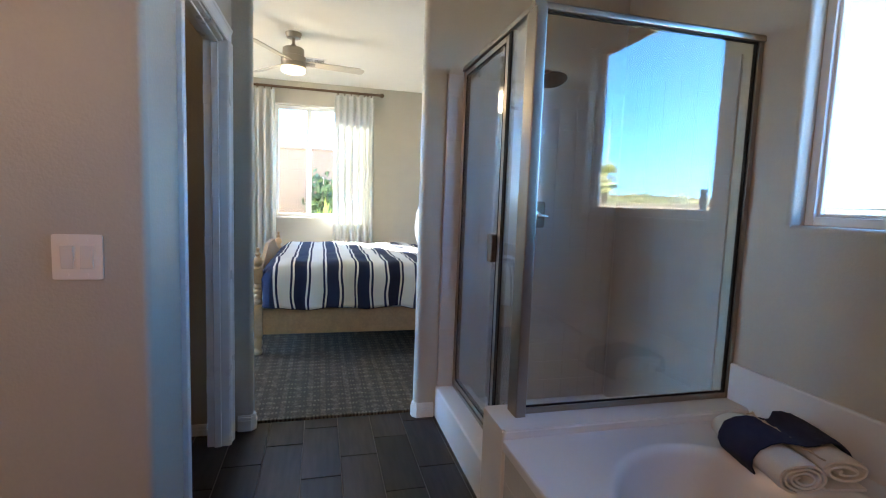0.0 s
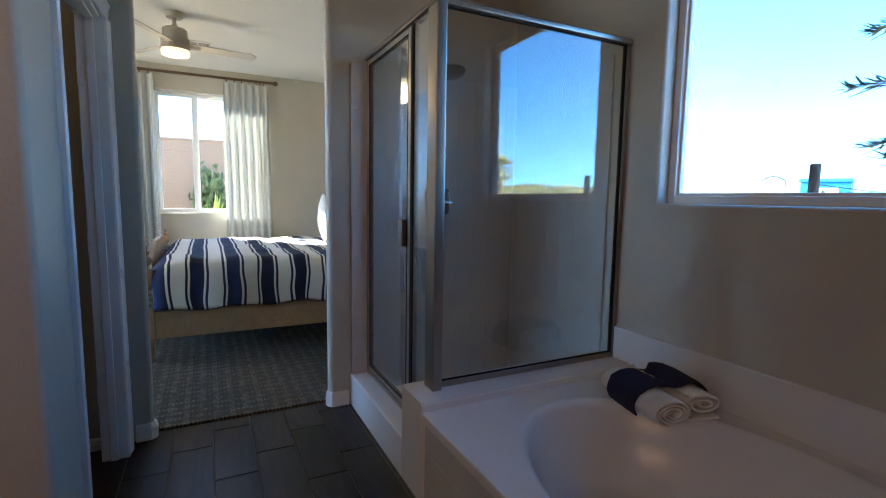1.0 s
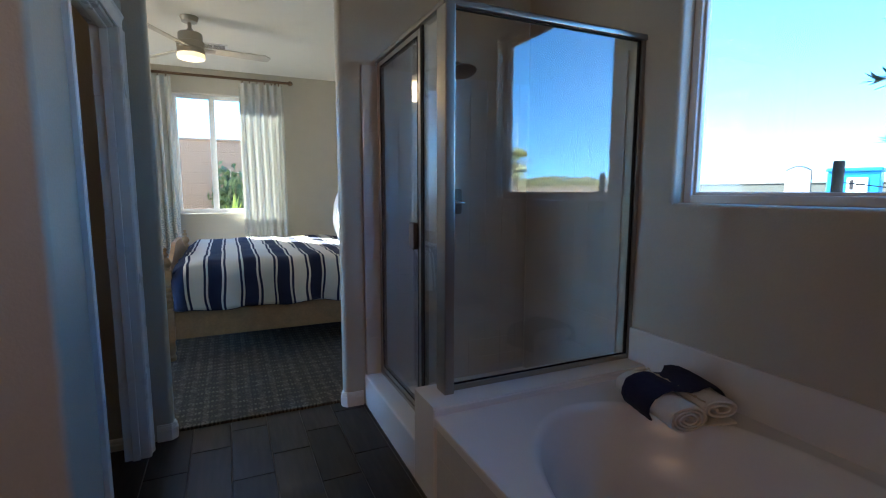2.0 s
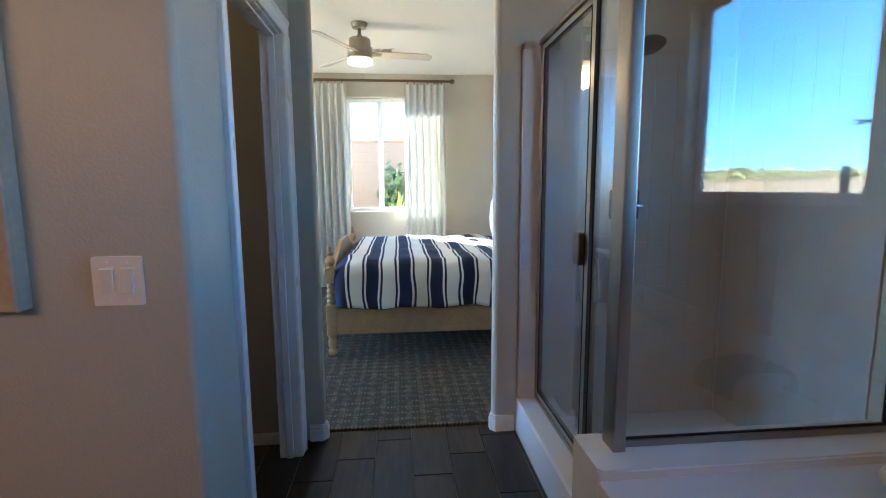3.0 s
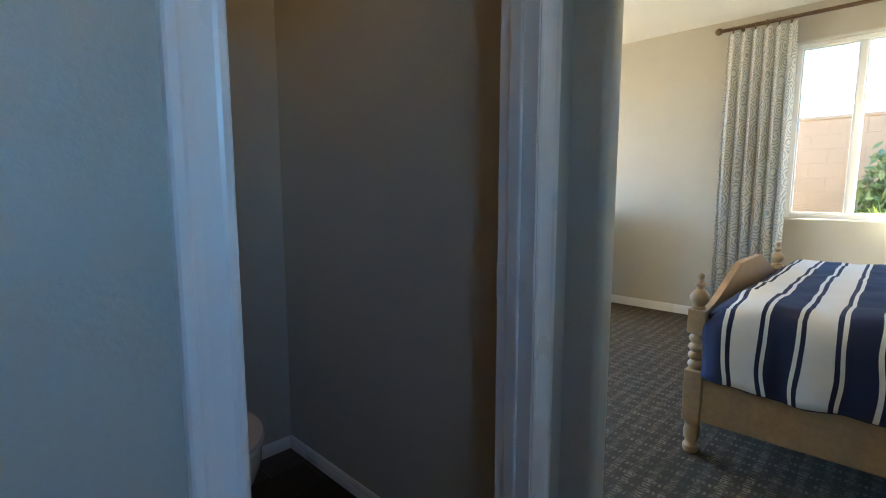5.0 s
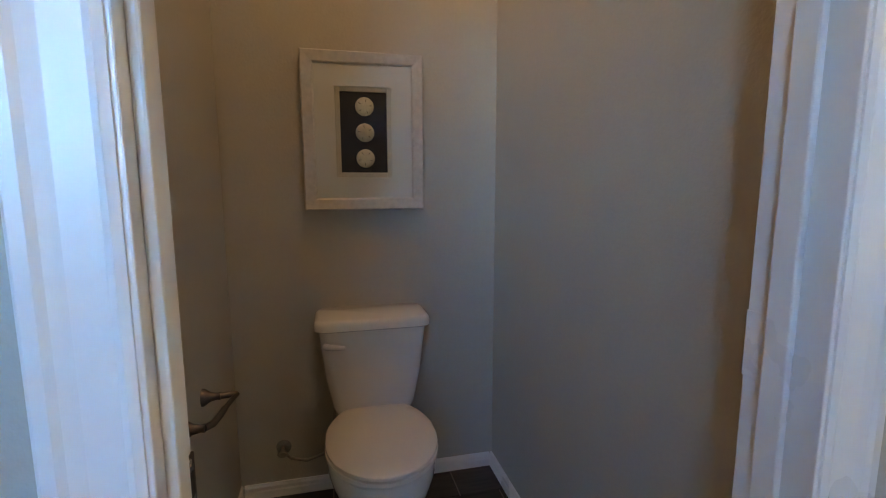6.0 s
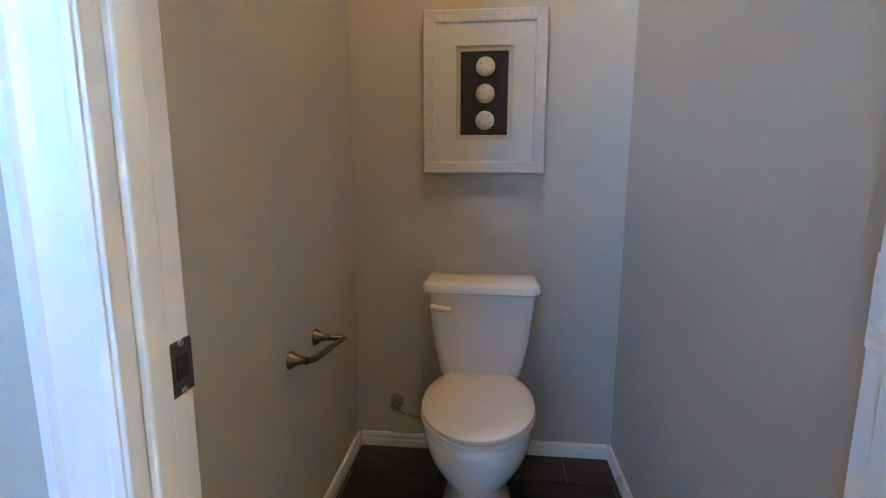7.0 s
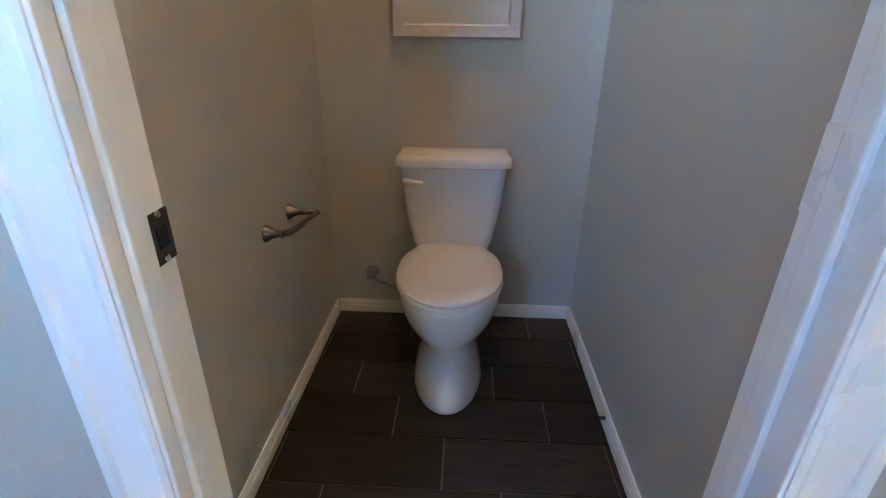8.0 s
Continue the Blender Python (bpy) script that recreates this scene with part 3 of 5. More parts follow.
def tile_piece(w, h, t=0.0018):
    """One glazed tile with eased edges, lying in the plane x-z and facing -y."""
    b = min(0.0008, t * 0.4)
    bm = bmesh.new()
    loft(bm, [[(0, 0, 0), (w, 0, 0), (w, 0, h), (0, 0, h)], [(0, -t + b, 0), (w, -t + b, 0), (w, -t + b, h), (0, -t + b, h)], [(b, -t, b), (w - b, -t, b), (w - b, -t, h - b), (b, -t, h - b)]])
    return mesh_of("tile", bm, TILE)


def tile_field(parent, u0, u1, z0, z1, place, thick=0.0018, tilt=0.15, gap=0.0006):
    """Rows of tiles on a wall; place(u, z) gives the pose of a tile's lower corner."""
    cache = {}
    nz = round((z1 - z0) / TP)
    nu = math.ceil((u1 - u0) / TP - 0.15)
    for i in range(nu):
        a = u0 + i * TP
        w = round(min(TP, u1 - a) - gap, 4)
        for k in range(nz):
            h = TP - gap
            if (w, h) not in cache:
                cache[(w, h)] = tile_piece(w, h, thick)
            me = cache[(w, h)]
            o = new("tile", me)
            o.parent = parent
            o.matrix_local = place(a, z0 + k * TP) @ pose(0, 0, 0, random.uniform(-tilt, tilt), 0, random.uniform(-tilt, tilt))


TZ0, TZ1 = 0.05, 0.05 + 16 * TP
back = setting("shower_wall_back", boxed(1.262, OUT_X - 0.012, 2.936, 2.944, 0.045, TZ1), GROUT, "white glazed square tile shower wall with valve", "tiled wall")
side = setting("shower_wall_side", boxed(OUT_X - 0.009, OUT_X - 0.001, 2.046, 2.935, 0.045, TZ1), GROUT, "white glazed square tile shower side wall", "tiled wall")
edge = setting("shower_wall_edge", boxed(1.154, 1.262, 2.884, 2.944, 0.0, TZ1), GROUT, "white tile edging beside the shower door", "tiled wall")

# ---- shower enclosure ----
enclosure = thing("shower_enclosure", "brushed nickel framed corner shower enclosure with clear glass", "shower enclosure", (GX, GY, 0))


def enc(name, bm, mat, parent=None, label="", smooth=False):
    for v in bm.verts:
        v.co -= Vector((GX, GY, 0))
    return part(name, bm, mat, parent or enclosure, label, smooth)


enc("corner_post", prism(bmesh.new(), rect(GX - 0.024, GX + 0.022, GY - 0.040, GY + 0.052, 0.006, 0.006, 0.006, 0.006), LEDGE, SH_TOP - 0.03), NICKEL, smooth=True)
enc("header", prism(bmesh.new(), [(GX - 0.026, SH_TOP - 0.03, 0.004), (GX + 0.026, SH_TOP - 0.03, 0.004), (GX + 0.022, SH_TOP, 0.012), (GX - 0.022, SH_TOP, 0.012)], GY - 0.026, BED_Y - 0.012, "y"), NICKEL, smooth=True)
enc("header", prism(bmesh.new(), [(GY - 0.026, SH_TOP - 0.03, 0.004), (GY + 0.026, SH_TOP - 0.03, 0.004), (GY + 0.022, SH_TOP + 0.001, 0.012), (GY - 0.022, SH_TOP + 0.001, 0.012)], GX - 0.027, OUT_X - 0.002, "x"), NICKEL, smooth=True)
enc("wall_channel", boxed(OUT_X - 0.028, OUT_X - 0.001, GY - 0.016, GY + 0.016, LEDGE + 0.001, SH_TOP - 0.03, bevel=0.003), NICKEL)
enc("wall_channel", boxed(GX - 0.016, GX + 0.016, BED_Y - 0.036, BED_Y - 0.012, CURB + 0.001, SH_TOP - 0.03, bevel=0.003), NICKEL)
enc("sill_channel", boxed(GX + 0.022, OUT_X - 0.028, GY - 0.016, GY + 0.016, LEDGE + 0.001, LEDGE + 0.026, bevel=0.004), NICKEL)
enc("sill_channel", boxed(GX - 0.018, GX + 0.018, 2.046, BED_Y - 0.036, CURB + 0.001, CURB + 0.022, bevel=0.004), NICKEL)
enc("corner_post", prism(bmesh.new(), rect(GX - 0.018, GX + 0.018, 2.046, 2.062), CURB, LEDGE), NICKEL)
enc("glass_panel", boxed(GX + 0.020, OUT_X - 0.026, GY - 0.003, GY + 0.003, LEDGE + 0.022, SH_TOP - 0.03), SHOWER_GLASS)
enc("gasket", boxed(GX + 0.022, GX + 0.027, GY - 0.006, GY + 0.006, LEDGE + 0.026, SH_TOP - 0.03), BLACK)
enc("gasket", boxed(OUT_X - 0.036, OUT_X - 0.028, GY - 0.008, GY + 0.008, LEDGE + 0.026, SH_TOP - 0.03), BLACK)
enc("gasket", boxed(GX + 0.027, OUT_X - 0.036, GY - 0.006, GY + 0.006, LEDGE + 0.026, LEDGE + 0.031), BLACK)
enc("gasket", boxed(GX + 0.027, OUT_X - 0.036, GY - 0.006, GY + 0.006, SH_TOP - 0.036, SH_TOP - 0.031), BLACK)
# narrow fixed light beside the post, and the door
DY0, DY1 = 2.200, BED_Y - 0.038
enc("glass_panel", boxed(GX - 0.013, GX - 0.009, GY + 0.05, DY0 - 0.024, LEDGE + 0.002, SH_TOP - 0.03), SHOWER_GLASS)
enc("mullion", boxed(GX - 0.012, GX + 0.012, DY0 - 0.026, DY0 - 0.004, CURB + 0.022, SH_TOP - 0.03, bevel=0.003), NICKEL)
enc("gasket", boxed(GX - 0.0175, GX - 0.0125, DY0 - 0.030, DY0 + 0.002, CURB + 0.03, SH_TOP - 0.035), BLACK)
enc("glass_panel", boxed(GX - 0.011, GX - 0.007, 2.062, DY0 - 0.026, CURB + 0.022, LEDGE + 0.001), SHOWER_GLASS)
shower_door = enc("door", boxed(GX - 0.013, GX - 0.009, DY0 + 0.04, DY1 - 0.02, CURB + 0.05, SH_TOP - 0.06), SHOWER_GLASS, None, "framed clear glass door")


def door_bar(name, y0, y1, z0, z1, mat=NICKEL, x0=GX - 0.014, x1=GX + 0.014, bevel=0.004, label=""):
    bm = boxed(x0, x1, y0, y1, z0, z1, bevel=bevel)
    enc(name, bm, mat, shower_door, label)


door_bar("stile", DY0, DY0 + 0.046, CURB + 0.028, SH_TOP - 0.034)
door_bar("stile", DY1 - 0.026, DY1, CURB + 0.028, SH_TOP - 0.034)
door_bar("rail", DY0 + 0.046, DY1 - 0.026, CURB + 0.028, CURB + 0.056)
door_bar("rail", DY0 + 0.046, DY1 - 0.026, SH_TOP - 0.062, SH_TOP - 0.034)
door_bar("gasket", DY0 + 0.046, DY0 + 0.052, CURB + 0.056, SH_TOP - 0.062, BLACK, GX - 0.0145, GX + 0.007, 0)
door_bar("gasket", DY1 - 0.032, DY1 - 0.026, CURB + 0.056, SH_TOP - 0.062, BLACK, GX - 0.0145, GX + 0.007, 0)
door_bar("gasket", DY0 + 0.052, DY1 - 0.032, CURB + 0.056, CURB + 0.062, BLACK, GX - 0.0145, GX + 0.007, 0)
door_bar("gasket", DY0 + 0.052, DY1 - 0.032, SH_TOP - 0.068, SH_TOP - 0.062, BLACK, GX - 0.0145, GX + 0.007, 0)
door_bar("pull", DY0 + 0.046, DY0 + 0.105, 1.035, 1.165, DARK_NICKEL, GX - 0.040, GX - 0.014, 0.005, "small brushed nickel pull")

# valve and shower head on the back wall
valve = thing("shower_valve", "brushed nickel square shower valve with lever", "shower valve", (1.735, 2.926, 1.25))
bm = prism(bmesh.new(), rect(-0.082, 0.082, -0.082, 0.082, 0.016, 0.016, 0.016, 0.016), -0.010, 0.0, "y")
part("plate", bm, DARK_NICKEL, valve, smooth=True)
part("rim", prism(bmesh.new(), rect(-0.066, 0.066, -0.066, 0.066, 0.02, 0.02, 0.02, 0.02), -0.014, -0.0095, "y"), DARK_NICKEL, valve, smooth=True)
part("hub", lathe(bmesh.new(), [(0.030, 0.0), (0.028, -0.03), (0.022, -0.052), (0, -0.054)], (0, -0.013, 0), 24, "y"), CHROME, valve, smooth=True)
part("lever", tube(bmesh.new(), [(0, -0.055, 0), (0.03, -0.062, -0.003), (0.075, -0.066, -0.006)], [0.010, 0.009, 0.007]), CHROME, valve, smooth=True)

head = thing("shower", "round dark nickel shower rose on a curved arm", "shower", (1.715, 2.926, 2.03))
part("flange", lathe(bmesh.new(), [(0.03, 0.0), (0.028, -0.008), (0.014, -0.014)], (0, 0, 0.06), 20, "y"), NICKEL, head, smooth=True)
part("arm", tube(bmesh.new(), [(0, 0, 0.06), (0, -0.09, 0.062), (0, -0.16, 0.045), (0, -0.20, 0.01)], 0.010), NICKEL, head, smooth=True)
bm = lathe(bmesh.new(), [(0.012, 0.03), (0.03, 0.012), (0.078, 0.0), (0.082, -0.008), (0.074, -0.014), (0, -0.014)], (0, 0, 0), 32)
bmesh.ops.transform(bm, matrix=pose(0, -0.215, -0.01, -18, 0, 0), verts=bm.verts)
part("rose", bm, NICKEL, head, smooth=True)

# ---- bathtub ----
TUB_Z = 0.398
TX0, TX1, TY0, TY1 = 1.148, OUT_X - 0.020, -0.05, 1.815
tub = thing("bathtub", "white oval drop-in soaking tub in a white deck", "bathtub", (1.74, 0.95, 0))
cx, cy = 1.735, 0.93


def deck_ring(n, grow):
    """Points of the deck's outline at the angles of the oval."""
    out = []
    for k in range(n):
        a = 2 * math.pi * k / n
        c, s = math.cos(a), math.sin(a)
        t = min(((TX1 - cx) / c if c > 0 else (TX0 - cx) / c) if abs(c) > 1e-6 else 9, ((TY1 - cy) / s if s > 0 else (TY0 - cy) / s) if abs(s) > 1e-6 else 9)
        out.append((cx + c * t, cy + s * t))
    return out


N = 96
rings = [[(x, y, TUB_Z) for x, y in deck_ring(N, 0)]]
for rx, ry, z in ((0.515, 0.755, TUB_Z), (0.505, 0.745, TUB_Z + 0.003), (0.49, 0.73, TUB_Z - 0.002), (0.475, 0.71, TUB_Z - 0.025), (0.445, 0.67, TUB_Z - 0.12), (0.40, 0.61, TUB_Z - 0.26), (0.34, 0.53, TUB_Z - 0.32), (0.2, 0.35, TUB_Z - 0.335), (0.05, 0.08, TUB_Z - 0.338)):
    rings.append([(cx + rx * math.cos(2 * math.pi * k / N), cy + ry * math.sin(2 * math.pi * k / N), z) for k in range(N)])
bm = bmesh.new()
loft(bm, rings, False)
bm.faces.new([v for v in bm.verts][-N:])
for v in bm.verts:
    v.co -= Vector((1.74, 0.95, 0))
part("basin", bm, ACRYLIC, tub, smooth=True)
bm = prism(bmesh.new(), rect(TX0 - 0.002, TX0 + 0.03, 0.36, TUB_Z + 0.001, 0, 0, 0, 0.012), TY0, TY1, "y")
for v in bm.verts:
    v.co -= Vector((1.74, 0.95, 0))
part("rim", bm, ACRYLIC, tub, smooth=True)
part("drain", lathe(bmesh.new(), [(0.034, 0.062), (0.03, 0.067), (0.0, 0.067)], (0, -0.25, 0), 20), CHROME, tub, smooth=True)
apron = setting("tub_apron", boxed(1.158, 1.172, TY0, 1.815, 0.0, 0.36), GROUT, "white tiled tub apron", "tiled wall")
setting("tub_splash", prism(bmesh.new(), rect(OUT_X - 0.020, OUT_X, TUB_Z - 0.01, 0.605, 0, 0, 0, 0.008), -0.6, GY - 0.018, "y"), ACRYLIC, "white backsplash along the tub wall", "backsplash", True)
setting("tub_deck_end", boxed(1.148, OUT_X - 0.02, -0.6, TY0, 0.0, TUB_Z, bevel=0.008), ACRYLIC, "white end deck of the tub", "deck")

# folded towels on the deck
def sheet(bm, curve, thick, y0, y1, seed, ny=16):
    """A thick cloth whose end shows the curve (x, z), run from y0 to y1 with soft ends."""
    rows = []
    for j in range(ny + 1):
        f = j / ny
        y = y0 + (y1 - y0) * f
        t = thick * (1 - 0.45 * max(0.0, abs(2 * f - 1) - 0.85) / 0.15)
        left, right = [], []
        for i, (x, z) in enumerate(curve):
            px, pz = curve[max(i - 1, 0)]
            qx, qz = curve[min(i + 1, len(curve) - 1)]
            d = Vector((qx - px, qz - pz)).normalized()
            wob = 0.005 * noise.noise(Vector((x * 14, y * 11, z * 14 + seed))) + 0.003 * noise.noise(Vector((x * 40, y * 33, seed)))
            ey = y + 0.010 * noise.noise(Vector((x * 13, z * 13, seed + f))) * abs(2 * f - 1)
            for out, side in ((left, 1), (right, -1)):
                out.append(bm.verts.new((x - d.y * (side * t / 2 + wob), ey, max(0.001, z + d.x * (side * t / 2 + wob)))))
        rows.append((left, right))
    n = len(curve)
    for (l0, r0), (l1, r1) in zip(rows, rows[1:]):
        for i in range(n - 1):
            bm.faces.new((l0[i], l0[i + 1], l1[i + 1], l1[i]))
            bm.faces.new((r0[i], r1[i], r1[i + 1], r0[i + 1]))
        for i in (0, n - 1):
            bm.faces.new((l0[i], r0[i], r1[i], l1[i]))
    for l, r in (rows[0], rows[-1]):
        for i in range(n - 1):
            bm.faces.new((l[i], l[i + 1], r[i + 1], r[i]))
    return bm


def coil(cx, cz, rx, rz, turns, start, gap, n=34):
    """A flattened spiral from outside in."""
    out = []
    for k in range(int(turns * n) + 1):
        a, f = start - 2 * math.pi * k / n, k / n * gap
        out.append((cx + (rx - f) * math.cos(a), cz + (rz - f * 0.62) * math.sin(a)))
    return out


towels = thing("folded_towel", "rolled white towel bundle wrapped in a navy towel", "towel", (2.018, 1.478, TUB_Z + 0.002))
towels.rotation_euler = (0, 0, radians(-15))
roll = coil(0.0, 0.058, 0.084, 0.050, 3.4, radians(-100), 0.0190)
part("white_towel", sheet(bmesh.new(), roll, 0.0125, -0.195, 0.190, 1.0), WHITE_TOWEL, towels, "", True)
fold = [(0.10, 0.010), (0.16, 0.009), (0.235, 0.010)]
part("white_towel", sheet(bmesh.new(), fold, 0.015, -0.165, 0.13, 5.0), WHITE_TOWEL, towels, "", True)
fold = coil(0.168, 0.068, 0.076, 0.042, 2.1, radians(170), 0.0275)
part("white_towel", sheet(bmesh.new(), fold, 0.0145, -0.16, 0.14, 9.0), WHITE_TOWEL, towels, "", True)
wrap = [(-0.082, 0.008), (-0.096, 0.035), (-0.094, 0.060), (-0.076, 0.102), (-0.038, 0.121), (0.005, 0.127), (0.045, 0.120), (0.082, 0.114), (0.110, 0.120), (0.138, 0.128), (0.17, 0.131), (0.205, 0.124), (0.235, 0.098), (0.254, 0.066), (0.256, 0.035), (0.248, 0.008)]
smooth_wrap = []
for i in range(len(wrap) - 1):
    for k in range(3):
        smooth_wrap.append(tuple(Vector(wrap[i]).lerp(Vector(wrap[i + 1]), k / 3)))
bm = sheet(bmesh.new(), smooth_wrap + [wrap[-1]], 0.010, -0.085, 0.120, 3.0)
for v in bm.verts:
    if v.co.x > 0.09 and v.co.y > 0:
        v.co.y += 0.045 * min(1.0, (v.co.x - 0.09) / 0.05) * v.co.y / 0.12
part("navy_towel", bm, NAVY_TOWEL, towels, "navy blue towel wrapped over", True)
cord = thing("cord_tie", "thin knotted rope tied round the rolled towels", "cord", (2.018, 1.478, TUB_Z + 0.002))
cord.rotation_euler = (0, 0, radians(-15))
pts = [(0.030 + 0.004 * math.sin(i * 1.4) + 0.0035 * i, 0.155 - i * 0.0215, 0.132 - 0.0014 * i + 0.003 * math.sin(i * 2.1) - (0.012 if i < 1 else 0)) for i in range(16)]
part("rope", tube(bmesh.new(), pts, 0.0030, 6), ROPE, cord, "", True)
for i in (1, 4, 6, 9, 13):
    part("knot", lathe(bmesh.new(), [(0, -0.006), (0.006, -0.003), (0.007, 0.002), (0, 0.007)], pts[i], 10), ROPE, cord, "", True)

# ---- switch wall ----
switch = thing("light_switch", "white two-gang wall plate with two paddle switches", "light switch", (-0.185, SWITCH_Y, 1.118))
plate = part("plate", prism(bmesh.new(), rect(-0.060, 0.060, -0.062, 0.062, 0.006, 0.006, 0.006, 0.006), -0.006, 0.0, "y"), SWITCH, switch, smooth=True)
for dx in (-0.0235, 0.0235):
    part("paddle_frame", prism(bmesh.new(), rect(dx - 0.018, dx + 0.018, -0.035, 0.035, 0.002, 0.002, 0.002, 0.002), -0.0075, -0.0055, "y"), SWITCH, switch)
    bm = boxed(dx - 0.0155, dx + 0.0155, -0.011, -0.003, -0.032, 0.032, bevel=0.0015)
    bmesh.ops.rotate(bm, cent=(dx, -0.007, 0), matrix=Euler((radians(4 if dx < 0 else -4), 0, 0)).to_matrix(), verts=bm.verts)
    part("paddle", bm, TRIM, switch)
    for z in (-0.048, 0.048):
        part("screw", lathe(bmesh.new(), [(0.003, 0), (0.0025, -0.001), (0, -0.0012)], (dx, -0.006, z), 8, "y"), SWITCH, switch)


def framed(name, label, at, rot, w, h, border, depth, wood=PICTURE_WOOD):
    """A frame of four mitred bars with a lip, standing off a wall; origin at the middle of its back, facing -y."""
    t = thing(name, label, "picture frame", at)
    t.rotation_euler = (0, 0, rot)
    o = [(-w / 2, -h / 2), (w / 2, -h / 2), (w / 2, h / 2), (-w / 2, h / 2)]

    def inset(p, d):
        return (p[0] - math.copysign(d, p[0]), p[1] - math.copysign(d, p[1]))

    prof = [(0, 0.0), (0, -depth + 0.004), (0.004, -depth), (border - 0.006, -depth + 0.004), (border, -depth + 0.008), (border, 0.0)]
    for i in range(4):
        p, q = o[i], o[(i + 1) % 4]
        bm = loft(bmesh.new(), [[(inset(c, d)[0], y, inset(c, d)[1]) for d, y in prof] for c in (p, q)])
        part("frame_bar", bm, wood, t)
    return t


mirror = framed("wall_frame", "thick pale wooden frame hung on the switch wall", (-0.722, SWITCH_Y - 0.001, 1.515), 0, 0.66, 0.92, 0.05, 0.05, CHAMPAGNE)
part("mat_board", boxed(-0.285, 0.285, -0.022, -0.004, -0.415, 0.415), MAT_BOARD, mirror)

# ---- toilet room ----
pic = framed("wall_art", "silvery framed shadow box with three sand dollars", (WC_X + 0.001, 2.353, 1.446), radians(90), 0.45, 0.58, 0.045, 0.042)
# local x runs along world y (reversed sign by the turn), local -y into the room
bm = bmesh.new()
for x0, x1, z0, z1 in ((-0.182, -0.105, -0.247, 0.247), (0.105, 0.182, -0.247, 0.247), (-0.105, 0.105, 0.167, 0.247), (-0.105, 0.105, -0.247, -0.167)):
    box(bm, x0, x1, -0.032, -0.002, z0, z1)
part("mat_board", bm, MAT_BOARD, pic)
for x0, x1, z0, z1 in ((-0.105, -0.087, -0.167, 0.167), (0.087, 0.105, -0.167, 0.167), (-0.087, 0.087, 0.149, 0.167), (-0.087, 0.087, -0.167, -0.149)):
    part("inner_fillet", boxed(x0, x1, -0.027, -0.002, z0, z1, bevel=0.002), PICTURE_WOOD, pic)
part("backing", boxed(-0.087, 0.087, -0.0225, -0.002, -0.149, 0.149), NAVY_FELT, pic, "dark navy backing")
for z in (0.096, 0.0, -0.096):
    bm = lathe(bmesh.new(), [(0.0, -0.010), (0.02, -0.0085), (0.031, -0.005), (0.035, 0.0)], (0.004, -0.0222, z), 32, "y")
    dollar = part("sand_dollar", bm, SHELL, pic, "cream sand dollar shell", True)
    bm = bmesh.new()
    for k in range(5):
        a = 2 * math.pi * k / 5 + 0.5 + z * 9
        c, s = math.cos(a), math.sin(a)
        tube(bm, [(0.004 + c * 0.017, -0.0305, z + s * 0.017), (0.004 + c * 0.026, -0.0285, z + s * 0.026)], 0.0014, 5)
    part("slot", bm, BLACK, dollar)
part("glazing", boxed(-0.18, 0.18, -0.0372, -0.0355, -0.245, 0.245), PICTURE_GLASS, pic)

toilet = thing("toilet", "white two-piece porcelain toilet with closed lid", "toilet", (-1.36, 2.357, 0))
TQ = Vector((-1.36, 2.357, 0))


def wc(name, bm, mat, parent=None, label="", smooth=True):
    for v in bm.verts:
        v.co -= TQ
    return part(name, bm, mat, parent or toilet, label, smooth)


def rrect(xc, yc, z, hx, hy, r, seg=6, bow=0.0):
    """Rounded rectangle ring with its front (+x) bowed out."""
    out = []
    for sx, sy, a0 in ((1, -1, -90), (1, 1, 0), (-1, 1, 90), (-1, -1, 180)):
        for k in range(seg + 1):
            a = radians(a0 + 90 * k / seg)
            x, y = sx * (hx - r) + r * math.cos(a), sy * (hy - r) + r * math.sin(a)
            if x > 0:
                x += bow * (1 - (y / hy) ** 2)
            out.append((xc + x, yc + y, z))
    return out


tank_rings = [rrect(-1.372, 2.357, z, hx, hy, 0.035, bow=0.012) for z, hx, hy in ((0.395, 0.06, 0.12), (0.40, 0.075, 0.140), (0.43, 0.083, 0.152), (0.55, 0.09, 0.176), (0.735, 0.098, 0.196))]
tank = wc("tank", loft(bmesh.new(), tank_rings), PORCELAIN)
lid_rings = [rrect(-1.366, 2.357, z, hx, hy, 0.04, bow=0.014) for z, hx, hy in ((0.733, 0.102, 0.204), (0.738, 0.108, 0.211), (0.757, 0.108, 0.211), (0.768, 0.104, 0.207), (0.775, 0.094, 0.196))]
wc("tank_lid", loft(bmesh.new(), lid_rings), PORCELAIN)
lever = wc("flush_lever", tube(bmesh.new(), [(-1.268, 2.186, 0.683), (-1.262, 2.19, 0.684), (-1.252, 2.21, 0.683), (-1.249, 2.25, 0.680)], [0.013, 0.013, 0.011, 0.008]), PORCELAIN, tank)


def bowl_ring(z, xb, xf, hy, back_hy, n=44):
    """Egg-shaped ring from back xb to front xf, half width hy at the widest."""
    out = []
    xm = xb + (xf - xb) * 0.52
    for k in range(n):
        a = 2 * math.pi * k / n
        c, s = math.cos(a), math.sin(a)
        if c >= 0:
            out.append((xm + (xf - xm) * c, 2.357 + hy * s, z))
        else:
            f = -c
            w = hy + (back_hy - hy) * f ** 2
            out.append((xm - (xm - xb) * math.copysign(abs(c) ** 0.75, 1), 2.357 + math.copysign(abs(s) ** 0.65, s) * w, z))
    return out


